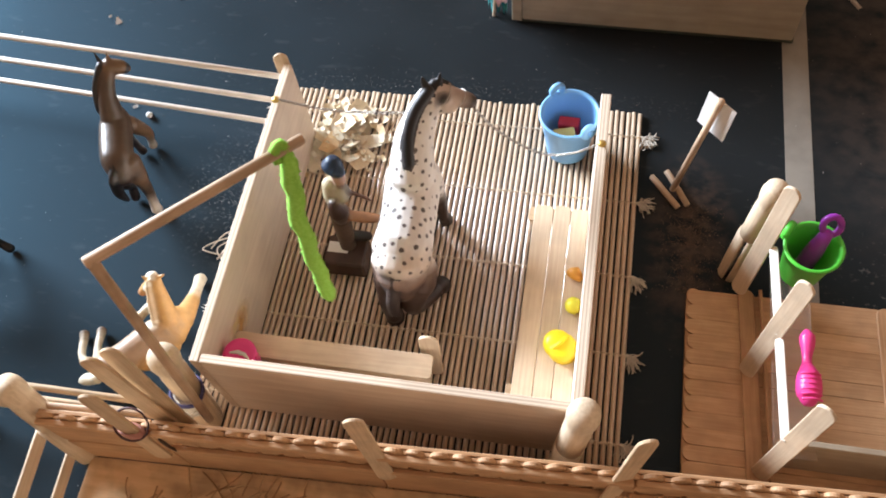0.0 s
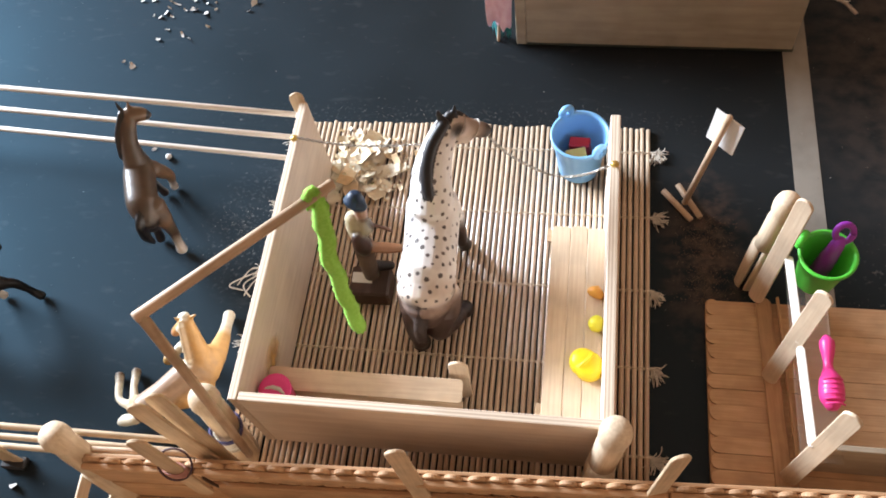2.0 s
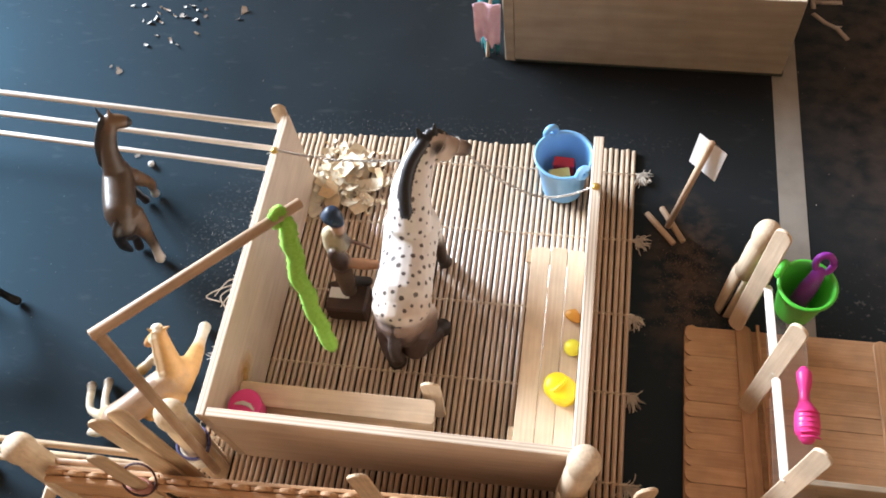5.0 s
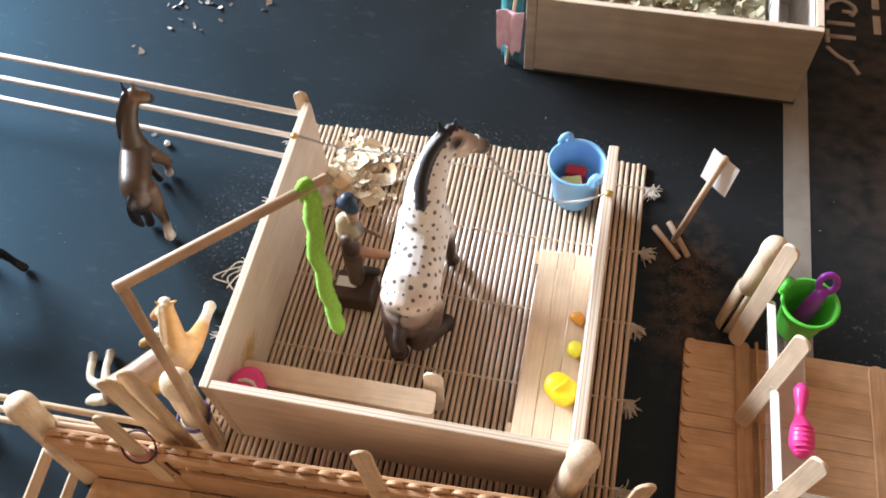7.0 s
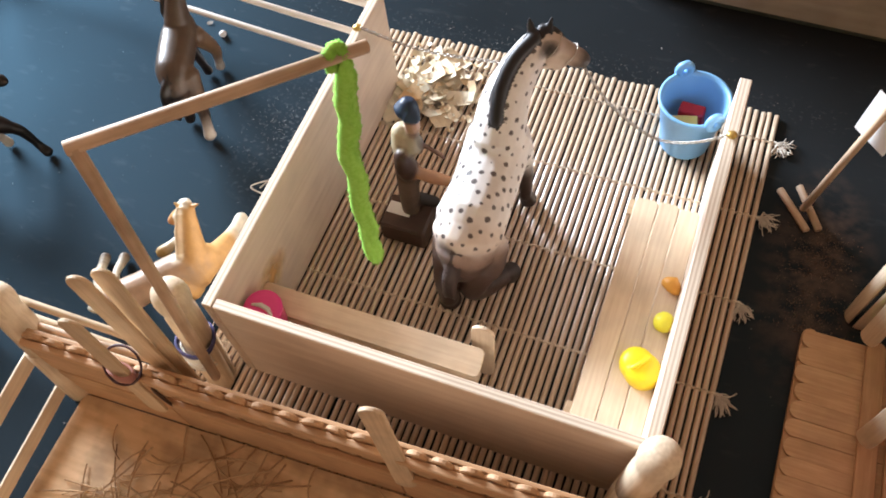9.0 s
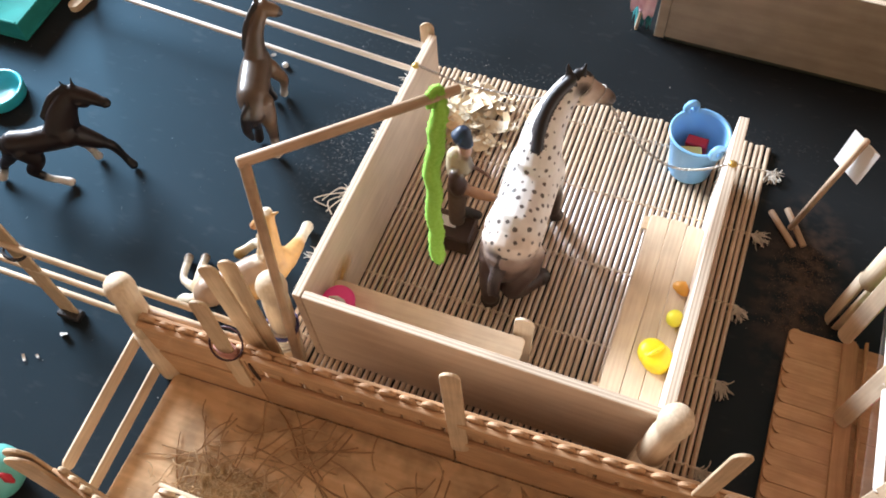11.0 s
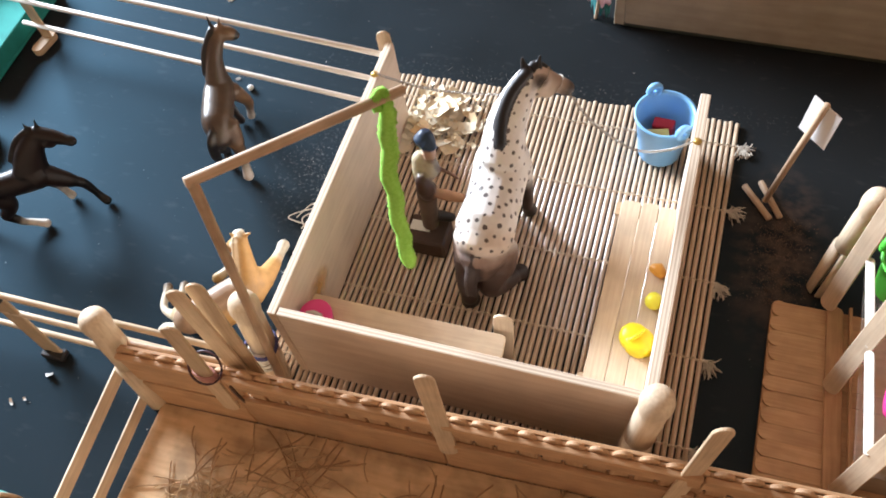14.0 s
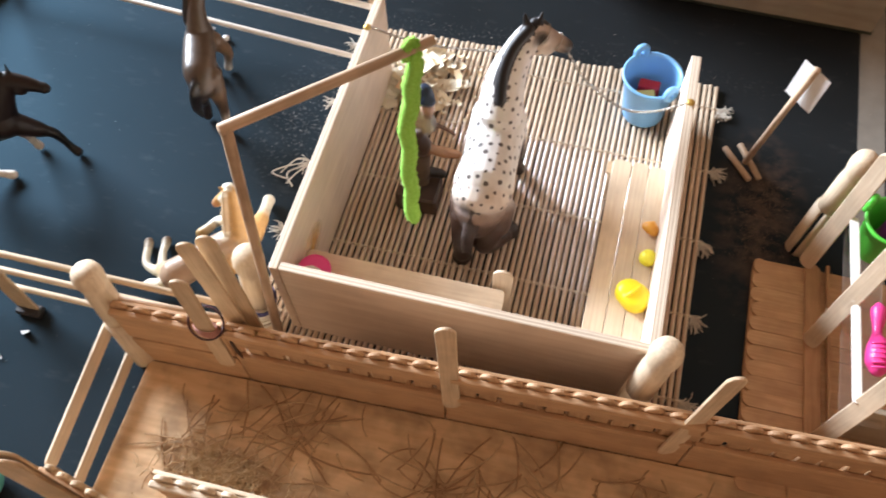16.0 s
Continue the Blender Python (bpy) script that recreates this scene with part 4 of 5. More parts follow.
    for k in range(4):
        tubes.append((((-0.289, 0.047 + 0.001 * k, 0.048), (-0.303, 0.044 + 0.0018 * k, 0.043 + 0.001 * k), (-0.316 + 0.004 * rng.random(), 0.041 + 0.0025 * k, 0.038 + 0.002 * k)), (0.0018, 0.0015, 0.0005), K))
    figurine("toy_horse", tubes, dark_toy_paint, at, "dark bay toy foal in a gallop with white socks", "toy horse", 0.0009, smooth=7)


black_horse()


def golden_horse():
    at = (-0.07, 0.03, 0)
    rng = random.Random(6)
    G, C, P, Y = (0.62, 0.36, 0.13), (0.82, 0.76, 0.6), (0.4, 0.27, 0.18), (0.7, 0.52, 0.3)
    M = (0.6, 0.44, 0.27)
    tubes = [
        (((-0.084, 0.003, 0.022), (-0.073, 0.013, 0.025), (-0.061, 0.025, 0.026), (-0.051, 0.034, 0.027)), (0.0112, 0.0098, 0.0112, 0.0108), P, 0.98),
        (((-0.064, 0.014, 0.0165), (-0.052, 0.026, 0.0185)), (0.0092, 0.0105), G, 0.95),
        (((-0.0515, 0.032, 0.024), (-0.0492, 0.041, 0.0235)), (0.0128, 0.0112), G, 0.95),
        (((-0.0505, 0.0375, 0.03), (-0.054, 0.046, 0.0395), (-0.0582, 0.054, 0.0475)), (0.0096, 0.0068, 0.0054), G, 0.8),
        (((-0.0585, 0.0555, 0.0495), (-0.064, 0.0535, 0.0455), (-0.0685, 0.0515, 0.0415)), (0.0052, 0.0044, 0.0034), G, 0.88),
        (((-0.0685, 0.0515, 0.0415), (-0.07, 0.051, 0.0402)), (0.0034, 0.0028), (0.6, 0.3, 0.16)),
        (((-0.0595, 0.0585, 0.052), (-0.0635, 0.059, 0.0505)), (0.0034, 0.0026), C),
        (((-0.0555, 0.058, 0.052), (-0.0515, 0.0595, 0.0545)), (0.0017, 0.0006), G),
        (((-0.063, 0.0555, 0.051), (-0.0665, 0.0565, 0.0535)), (0.0017, 0.0006), G),
        (((-0.0555, 0.0325, 0.038), (-0.0585, 0.0425, 0.047), (-0.061, 0.0525, 0.0545)), (0.0016, 0.002, 0.0018), M, 0.85),
        (((-0.0455, 0.042, 0.023), (-0.0465, 0.056, 0.0165), (-0.0475, 0.063, 0.0135)), (0.0078, 0.0056, 0.0045), G),
        (((-0.0475, 0.063, 0.0135), (-0.0495, 0.073, 0.0085), (-0.051, 0.081, 0.0052)), (0.0044, 0.0038, 0.0046), C),
        (((-0.059, 0.042, 0.022), (-0.068, 0.052, 0.0165)), (0.0058, 0.0044), Y),
        (((-0.068, 0.052, 0.0165), (-0.077, 0.0535, 0.011), (-0.0825, 0.0475, 0.0085)), (0.0042, 0.0034, 0.0032), C),
        (((-0.0825, 0.0475, 0.0085), (-0.087, 0.0435, 0.006)), (0.0034, 0.0042), (0.42, 0.27, 0.1)),
        (((-0.089, 0.005, 0.0175), (-0.099, 0.01, 0.012)), (0.0078, 0.005), Y),
        (((-0.099, 0.01, 0.012), (-0.105, 0.021, 0.0085), (-0.108, 0.031, 0.005)), (0.0038, 0.0025, 0.003), C),
        (((-0.108, 0.031, 0.005), (-0.109, 0.034, 0.0042)), (0.0031, 0.0036), (0.2, 0.14, 0.09)),
        (((-0.099, 0.007, 0.011), (-0.113, 0.012, 0.008), (-0.119, 0.027, 0.005)), (0.0038, 0.0026, 0.003), C),
        (((-0.119, 0.027, 0.005), (-0.1205, 0.03, 0.0042)), (0.0031, 0.0036), (0.2, 0.14, 0.09)),
        (((-0.0925, -0.003, 0.016), (-0.102, -0.003, 0.011), (-0.109, -0.004, 0.006)), (0.004, 0.0048, 0.002), C, 0.9),
    ]
    for a, m, e in bent((-0.0555, 0.0325, 0.0385), (-0.0585, 0.0425, 0.0475), (-0.061, 0.0525, 0.0552), 9, 0.0009, rng, (-0.0036, -0.001, -0.0048)):
        tubes.append(((a, m, e), (0.0013, 0.0013, 0.0005), C if rng.random() < 0.4 else M))
    figurine("toy_horse", tubes, toy_paint, at, "golden toy foal lying with cream legs and mane", "toy horse", 0.0008, smooth=7)


golden_horse()


def doll():
    at = (0.052, 0.112, MAT_Z)
    V, S = (0.055, 0.028, 0.02), (0.62, 0.54, 0.36)
    tubes = [
        (((0.0535, 0.126, 0.0965), (0.054, 0.127, 0.0992)), (0.0072, 0.0056), (0.02, 0.042, 0.085), 1.05),
        (((0.0565, 0.1235, 0.0968), (0.0605, 0.122, 0.0955)), (0.0046, 0.0022), (0.02, 0.042, 0.085), 1.3),
        (((0.0565, 0.1235, 0.091), (0.0575, 0.1218, 0.0868)), (0.0046, 0.0038), (0.42, 0.25, 0.17)),
        (((0.0505, 0.1225, 0.0825), (0.051, 0.1195, 0.074), (0.0515, 0.1175, 0.066)), (0.0056, 0.006, 0.005), S, 1.1),
        (((0.0555, 0.121, 0.082), (0.0565, 0.118, 0.074)), (0.0048, 0.0056), (0.4, 0.33, 0.22), 1.1),
        (((0.0535, 0.1125, 0.0735), (0.0545, 0.112, 0.065), (0.0545, 0.113, 0.057)), (0.005, 0.0062, 0.0052), V),
        (((0.0535, 0.1155, 0.0585), (0.053, 0.1135, 0.044), (0.0525, 0.112, 0.02)), (0.0068, 0.0058, 0.005), (0.15, 0.105, 0.078), 1.1),
        (((0.0575, 0.1215, 0.0845), (0.0605, 0.121, 0.078), (0.0605, 0.1195, 0.071)), (0.0024, 0.0022, 0.0018), V),
        (((0.0605, 0.1205, 0.077), (0.067, 0.121, 0.0735), (0.0745, 0.1195, 0.0705)), (0.0015, 0.0013, 0.001), (0.14, 0.07, 0.045)),
        (((0.0605, 0.1225, 0.074), (0.0675, 0.1225, 0.071), (0.0725, 0.1215, 0.0715)), (0.0012, 0.001, 0.0009), (0.3, 0.16, 0.1)),
        (((0.0595, 0.1145, 0.0575), (0.068, 0.1165, 0.0535), (0.0775, 0.118, 0.0515)), (0.0026, 0.0031, 0.0022), (0.4, 0.19, 0.09), 1.4),
        (((0.057, 0.116, 0.028), (0.0665, 0.118, 0.025)), (0.004, 0.0033), (0.035, 0.028, 0.025)),
    ]
    figurine("toy_figure", tubes, toy_paint, at, "plain painted toy figure in a navy cap standing on a block", "figurine", 0.0008, blend=0.001)
    b = thing("display_block", (0.052, 0.106, MAT_Z), "dark brown wooden block under the toy figure", "block")
    bm = bmesh.new()
    box(bm, 0.0375, 0.066, 0.0965, 0.119, MAT_Z, 0.0205, 0.0014)
    part("block_body", bm, coat("block_paint", (0.075, 0.04, 0.028), (0.05, 0.028, 0.02), 0.55), b)
    bm = bmesh.new()
    box(bm, 0.039, 0.0535, 0.1055, 0.1135, 0.0206, 0.0209, 0)
    part("paper_tag", bm, white_paper, b, "blank white paper tag")


doll()


# ---- in the stall ----
def bucket(name, c, r0, r1, h, mat, label, lugs):
    t = thing(name, c, label, "bucket")
    bm = bmesh.new()
    w = 0.0011
    lathe(bm, ((r0 * 0.96, 0), (r0, 0.001), (r1 - 0.0008, h - 0.002), (r1 + 0.0008, h - 0.0018), (r1 + 0.0008, h), (r1 - w, h), (r1 - w - 0.0008, h - 0.003), (r0 - w, 0.0025), (r0 * 0.3, 0.0022)), c, 36)
    part("shell", bm, mat, t, smooth=True)
    for a in lugs:
        bm = bmesh.new()
        d = Vector((math.cos(a), math.sin(a), 0))
        s = Vector((-d.y, d.x, 0))
        p = Vector(c) + d * (r1 + 0.0005) + Vector((0, 0, h - 0.002))
        ring = [p + s * math.cos(k) * 0.0036 + Vector((0, 0, math.sin(k) * 0.0044 + 0.0032)) for k in (6.2832 * i / 16 for i in range(17))]
        tube(bm, ring, 0.0026, 10, caps=False)
        part("lug", bm, mat, t)
    return t


bucket("toy_bucket", (0.1925, 0.2205, MAT_Z), 0.0152, 0.0206, 0.0415, blue_plastic, "light blue plastic toy bucket with two lugs, standing on the mat", (2.1, -0.85))


def brick(x, y, z, turn, mat, label):
    bm = bmesh.new()
    box(bm, -0.0075, 0.0075, -0.0042, 0.0042, -0.0115, 0.0115, 0.0008)
    ob = new("toy_block", to_mesh("toy_block", bm, mat))
    ob.matrix_basis = pose(x, y, z, 3, -4, turn)
    tagged(ob, label, "block", "blocks in the blue bucket")


brick(0.193, 0.2255, 0.0185, -6, red_plastic, "red block lying in the blue bucket")
brick(0.1905, 0.2155, 0.0185, 12, sand_plastic, "sand yellow block lying in the blue bucket")


def bench():
    b = thing("stick_bench", (0.194, 0.08, MAT_Z), "low bench of three craft sticks along the stall panel", "bench")
    for x0, x1, y1 in ((0.1768, 0.1893, 0.1462), (0.1896, 0.2006, 0.1468), (0.2009, 0.2121, 0.1455)):
        stick("board", b, ((x0 + x1) / 2, 0.008, 0.041), ((x0 + x1) / 2, y1, 0.041), (0, 0, 1), x1 - x0, 0.002, pale_birch, corner=0.22)
    for y in (0.0165, 0.14):
        stick("cross_stick", b, (0.1732, y, 0.0388), (0.2122, y, 0.0388), (0, 0, 1), 0.0105, 0.002, birch, corner=0.15)
        for x in (0.1795, 0.2075):
            stick("leg", b, (x, y - 0.002, MAT_Z), (x, y - 0.002, 0.0377), (0, 1, 0), 0.008, 0.002, birch)


bench()


def yellow_scoop():
    bm = bmesh.new()
    lathe(bm, ((0.0076, 0), (0.0085, 0.0012), (0.0085, 0.004), (0.0078, 0.0066), (0.0058, 0.0082), (0.0016, 0.0094)), (0, -0.0022, 0), 32, squash=1.05)
    lathe(bm, ((0.008, 0), (0.0089, 0.0012), (0.0088, 0.0052), (0.0082, 0.0078), (0.006, 0.0088), (0.0016, 0.0092)), (0, 0.0022, 0), 32, squash=1.05)
    tube(bm, [(-0.0076, -0.0012, 0.0062), (-0.004, -0.0002, 0.0094), (0.0, 0.0002, 0.0101), (0.004, -0.0002, 0.0094), (0.0076, -0.0012, 0.0062)], [0.0008, 0.0012, 0.0013, 0.0012, 0.0008], 8)
    ob = new("toy_brush", to_mesh("toy_brush", bm, yellow_plastic, True))
    ob.matrix_basis = pose(0.2028, 0.0465, 0.0422, 0, 0, 230)
    tagged(ob, "round yellow plastic toy brush with a ridge, on the bench", "brush")
    bm = bmesh.new()
    lathe(bm, ((0.001, 0), (0.0035, 0.0009), (0.0051, 0.003), (0.0054, 0.0054), (0.0045, 0.008), (0.0025, 0.0096), (0.0004, 0.01)), (0.2082, 0.0735, 0.042), 18)
    single("toy_ball", bm, lemon_plastic, (0.2082, 0.0735, 0.042), "small lemon yellow ball lying on the bench", "ball", smooth=True)
    bm = bmesh.new()
    tube(bm, [(0.2045, 0.0965, 0.0455), (0.207, 0.096, 0.0465), (0.21, 0.094, 0.045)], [0.0032, 0.0046, 0.0032], 8)
    single("toy_carrot", bm, orange_plastic, (0.2065, 0.0925, 0.042), "small orange lump lying on the bench", "toy food", smooth=True)


yellow_scoop()


def trough():
    t = thing("feed_trough", (0.06, 0.018, MAT_Z), "craft stick feed trough along the front panel", "trough")
    for y in (0.0055, 0.0163):
        stick("bottom_stick", t, (0.0029, y, 0.0345), (0.1285, y, 0.0345), (0, 0, 1), 0.0108, 0.002, birch, corner=0.2)
    stick("front_stick", t, (0.0029, 0.0243, 0.0429), (0.1285, 0.0243, 0.0429), (0, -0.38, 0.92), 0.0145, 0.002, pale_birch, corner=0.2)
    stick("end_stick", t, (0.1245, 0.0345, MAT_Z), (0.1255, 0.0358, 0.0615), (0, -1, 0.05), 0.0125, 0.002, pale_birch, "upright pale craft stick")
    for x in (0.006, 0.122):
        stick("leg", t, (x, 0.011, MAT_Z), (x, 0.011, 0.0334), (1, 0, 0), 0.014, 0.002, birch, corner=0.2)
    d = thing("toy_cup", (0.0155, 0.0125, 0.0356), "pink plastic toy cup with a white stripe in the trough", "cup")
    bm = bmesh.new()
    lathe(bm, ((0.0075, 0), (0.0085, 0.001), (0.0108, 0.0235), (0.0113, 0.0262), (0.0105, 0.0274), (0.0072, 0.0262), (0.001, 0.0258)), (0, 0, 0), 28)
    m = pose(0.0138, 0.0132, 0.0362, 6, 3, 0) @ Matrix.Diagonal((0.92, 0.92, 0.9, 1))
    placed("cup_body", to_mesh("cup_body", bm, pink_plastic, True), d, m)
    bm = bmesh.new()
    tube(bm, [(-0.0065, 0.0005, 0.0263), (-0.002, 0.0016, 0.0264), (0.003, 0.0006, 0.0264), (0.0065, -0.002, 0.0263)], [0.0008, 0.0015, 0.0015, 0.0007], 6)
    placed("stripe", to_mesh("stripe", bm, white_plastic, True), d, m, "white stripe")


trough()


def shavings():
    rng = random.Random(3)
    def place():
        a, r = rng.uniform(0, 6.28), abs(rng.gauss(0, 0.45))
        x, y = 0.026 + math.cos(a) * r * 0.042, 0.216 + math.sin(a) * r * 0.036
        x, y = max(x, 0.007), min(y, 0.24)
        return x, y, MAT_Z + 0.001 + 0.009 * max(0, 1 - r) * rng.random()
    v, f = flakes(rng, 60, place, 0.0145, 0.28, 0.0003, 1.5, 0.3)
    v2, f2 = flakes(rng, 170, place, 0.0062, 0.5, 0.0003, 1.6, 0.4)
    f += [tuple(k + len(v) for k in q) for q in f2]
    v += v2
    v2, f2 = flakes(rng, 220, lambda: (max(0.003, rng.gauss(0.028, 0.018)), min(0.25, rng.gauss(0.212, 0.017)), MAT_Z + 0.0006), 0.0026, 0.3, 0.0003, 1.3)
    f += [tuple(k + len(v) for k in q) for q in f2]
    v += v2
    stuff("wood_shavings", v, f, shaving_mat, "loose heap of curled pale wood shavings on the mat", "shavings")


shavings()


# ---- card sign ----
def sign():
    s = thing("card_sign", (0.270, 0.193, 0), "small white card sign on a stick with two stick feet", "sign")
    dowel("foot", s, (0.2545, 0.203, 0.0022), (0.274, 0.1785, 0.0022), 0.0022)
    dowel("foot", s, (0.265, 0.2085, 0.0022), (0.2805, 0.181, 0.0022), 0.0022)
    dowel("post", s, (0.2695, 0.1925, 0.003), (0.2816, 0.187, 0.112), 0.0022)
    bm = bmesh.new()
    box(bm, -0.0105, 0.0105, -0.0004, 0.0004, -0.0165, 0.0165, 0.0001)
    placed("card", to_mesh("card", bm, white_paper), s, pose(0.2823, 0.1898, 0.0925, 2, 5, -40), "blank white card")


sign()


# ---- rail fence behind the brown foal ----
def far_fence():
    f = thing("rail_fence", (-0.17, 0.22, 0), "three pale round rails between a stick post and the stall", "fence", "rail fences")
    for z, y in ((0.079, 0.2075), (0.0505, 0.2075), (0.022, 0.2075)):
        dowel("rail", f, (-0.006, y - 0.001, z - 0.001), (-0.36, y + 0.027, z - 0.001), 0.0021, lit_stick_wood)
    stick("post", f, (-0.0055, 0.2142, 0.0), (-0.0055, 0.2142, 0.0925), (0.3, -1, 0), 0.01, 0.002)
    stick("post", f, (-0.3445, 0.2355, 0.002), (-0.3445, 0.2355, 0.1), (0, 1, 0), 0.01, 0.002)
    stick("foot", f, (-0.3475, 0.2165, 0.0052), (-0.3435, 0.2435, 0.0052), (0, 0, 1), 0.0105, 0.002)
    stick("foot", f, (-0.3475, 0.2165, 0.0021), (-0.3435, 0.2435, 0.0021), (0, 0, 1), 0.0105, 0.004, label="pale wooden foot under the post")


far_fence()


def near_fence():
    f = thing("rail_fence", (-0.15, -0.03, 0), "low fence of pale round rails tied to a stick post", "fence", "rail fences")
    for z in (0.073, 0.047, 0.021):
        dowel("rail", f, (-0.018, -0.0295, z + 0.003), (-0.42, -0.0305, z), 0.0021, pale_birch)
    dowel("rail", f, (-0.02, -0.0345, 0.068), (-0.095, -0.0375, 0.067), 0.002)
    for x in (-0.1805, -0.1735):
        stick("post", f, (x, -0.0355, 0.0), (x - 0.022, -0.0245, 0.112), (0.1, -1, 0), 0.008, 0.002)
    bm = bmesh.new()
    c = Vector((-0.1905, -0.03, 0.068))
    tube(bm, [c + Vector((math.cos(a) * 0.0085, math.sin(a) * 0.005, 0.001 * math.sin(a))) for a in (6.2832 * i / 16 for i in range(17))], 0.0012, 6, caps=False)
    part("band", bm, black_rubber, f, "black rubber band")
    bm = bmesh.new()
    box(bm, -0.186, -0.168, -0.0405, -0.032, 0, 0.005, 0.001)
    part("foot", bm, black_rubber, f, "black foot cap")


near_fence()
stand_peg((-0.0885, -0.0475, 0), (-6, -4.6), 0, 0.102, "pale turned clothes peg leaning at the pen corner")


# ---- stick palisade and hay pen ----
def along(x, y0=-0.0425, k=0.04):
    return y0 + k * x


def palisade(name, x0, x1, y_of, top, joints, label, tone=None, pitch=0.0124, width=0.0098, near_only=False, slotted=False):
    """Upright sticks held between long flat boards; their round tops show in the slot."""
    f = thing(name, ((x0 + x1) / 2, y_of((x0 + x1) / 2), 0), label, "fence", "stick palisades")
    tone = tone or deck_wood
    n = int((x1 - x0) / pitch)
    rng = random.Random(int(top * 1000) + n)
    for i in range(n + 1):
        x = x0 + i * (x1 - x0) / n + rng.uniform(-0.0005, 0.0005)
        h = top + rng.uniform(-0.0012, 0.0012)
        stick("slat", f, (x, y_of(x), 0.003), (x + rng.uniform(-0.0006, 0.0006), y_of(x), h), (0.04 + rng.uniform(-0.12, 0.12), -1, 0), width, 0.0028, tone, worn=0.0009)
    ends = [x0 - 0.006, *joints, x1 + 0.006]
    # added strip inside the slats, there to lighten the black gaps between them
    stick("core_strip", f, (x0 - 0.003, y_of(x0), top - 0.0105), (x1 + 0.003, y_of(x1), top - 0.0105), (-0.04, 1, 0), 0.012, 0.0024, tone, corner=0.1)
    rows = ((-1, top - 0.022, 0.036, 0.0022), (-1, 0.0205, 0.035, 0.0022), (-1, top - 0.0062, 0.0052, 0.0034), (1, top - 0.0115, 0.0155, 0.0022), (1, 0.02, 0.03, 0.0022))
    if near_only:
        rows = rows[:2]
    for side, z, w, thick in rows:
        off = side * (0.0014 + thick / 2 + (0.0002 if thick < 0.003 else 0.0003))
        for a, b in zip(ends, ends[1:]):
            if slotted and side < 0 and w > 0.03 and a > -0.03:
                continue
            stick("board" if w > 0.01 else "rail", f, (a + 0.0003, y_of(a) + off, z), (b - 0.0003, y_of(b) + off, z), (-0.04, 1, 0), w, thick, tone if w < 0.02 else deck_wood, corner=0.04 if w > 0.01 else 0.3)
    if slotted:
        # past the first board the upright sticks show in a band between two rails
        for name_of, z, w, thick in (("board", 0.0676, 0.0132, 0.0022), ("rail", 0.0445, 0.0052, 0.003), ("board", 0.0222, 0.0384, 0.0022)):
            for a, b in zip(ends[1:], ends[2:]):
                off = -(0.0014 + thick / 2 + 0.0002)
                stick(name_of, f, (a + 0.0003, y_of(a) + off, z), (b - 0.0003, y_of(b) + off, z), (-0.04, 1, 0), w, thick, deck_wood, corner=0.04 if w > 0.01 else 0.3)
    return f


palisade("stick_palisade", -0.079, 0.42, along, 0.0815, (-0.0165, 0.1085, 0.248), "fence of upright craft sticks between pairs of rails", width=0.0107, slotted=True)
palisade("stick_palisade", -0.076, -0.02, lambda x: -0.1385 - 0.24 * (x + 0.074), 0.0805, (), "short fence of upright craft sticks slanting across the hay pen", birch, 0.0088, 0.0062, True)
palisade("stick_palisade", -0.019, 0.32, lambda x: -0.1285 + 0.01 * x, 0.0765, (0.12,), "second fence of pale upright craft sticks in the hay pen", pale_birch)


def loose_stick(p0, p1, facing, label, width=0.0105):
    ob = new("craft_stick", stick_mesh((Vector(p1) - Vector(p0)).length, width, 0.002, birch))
    x = (Vector(p1) - Vector(p0)).normalized()
    z = Vector(facing)
    z = (z - x * z.dot(x)).normalized()
    m = Matrix((x, z.cross(x), z)).transposed().to_4x4()
    m.translation = (Vector(p0) + Vector(p1)) / 2
    ob.matrix_basis = m
    return tagged(ob, label, "stick", "tall sticks on the palisade")


loose_stick((-0.0045, -0.0345, 0.044), (-0.0152, -0.0262, 0.151), (0.25, -1, 0), "tall pale craft stick fixed to the palisade")
loose_stick((-0.0095, -0.0372, 0.04), (-0.0222, -0.0330, 0.153), (0.25, -1, 0), "tall pale craft stick fixed behind the other")
loose_stick((-0.0245, -0.0485, 0.028), (-0.0235, -0.0475, 0.14), (0.15, -1, 0), "craft stick with a dark red ring on the palisade")
loose_stick((0.1128, -0.0422, 0.031), (0.111, -0.0422, 0.1435), (0.2, -1, 0), "upright craft stick on the palisade's pen side")
loose_stick((0.236, -0.0385, 0.028), (0.2475, -0.031, 0.137), (0.3, -1, 0), "leaning craft stick on the palisade's pen side")


def ring_tie():
    bm = bmesh.new()
    c = Vector((-0.026, -0.0445, 0.081))
    tube(bm, [c + Vector((math.cos(a) * 0.0105, math.sin(a) * 0.0075, math.sin(a) * 0.006)) for a in (6.2832 * i / 24 for i in range(25))], 0.0007, 6, caps=False)
    single("rubber_ring", bm, maroon_rubber, c, "thin dark red ring looped round a craft stick", "ring", smooth=True)
    bm = bmesh.new()
    for k in range(4):
        z = 0.077 + k * 0.002
        tube(bm, [(-0.0245 + math.cos(a) * 0.0068, -0.0475 + math.sin(a) * 0.0035, z) for a in (6.2832 * i / 14 for i in range(15))], 0.0006, 5, caps=False)
    single("thread_tie", bm, red_thread, (-0.0245, -0.0475, 0.077), "faded red thread tied round a craft stick", "thread", smooth=True)


ring_tie()


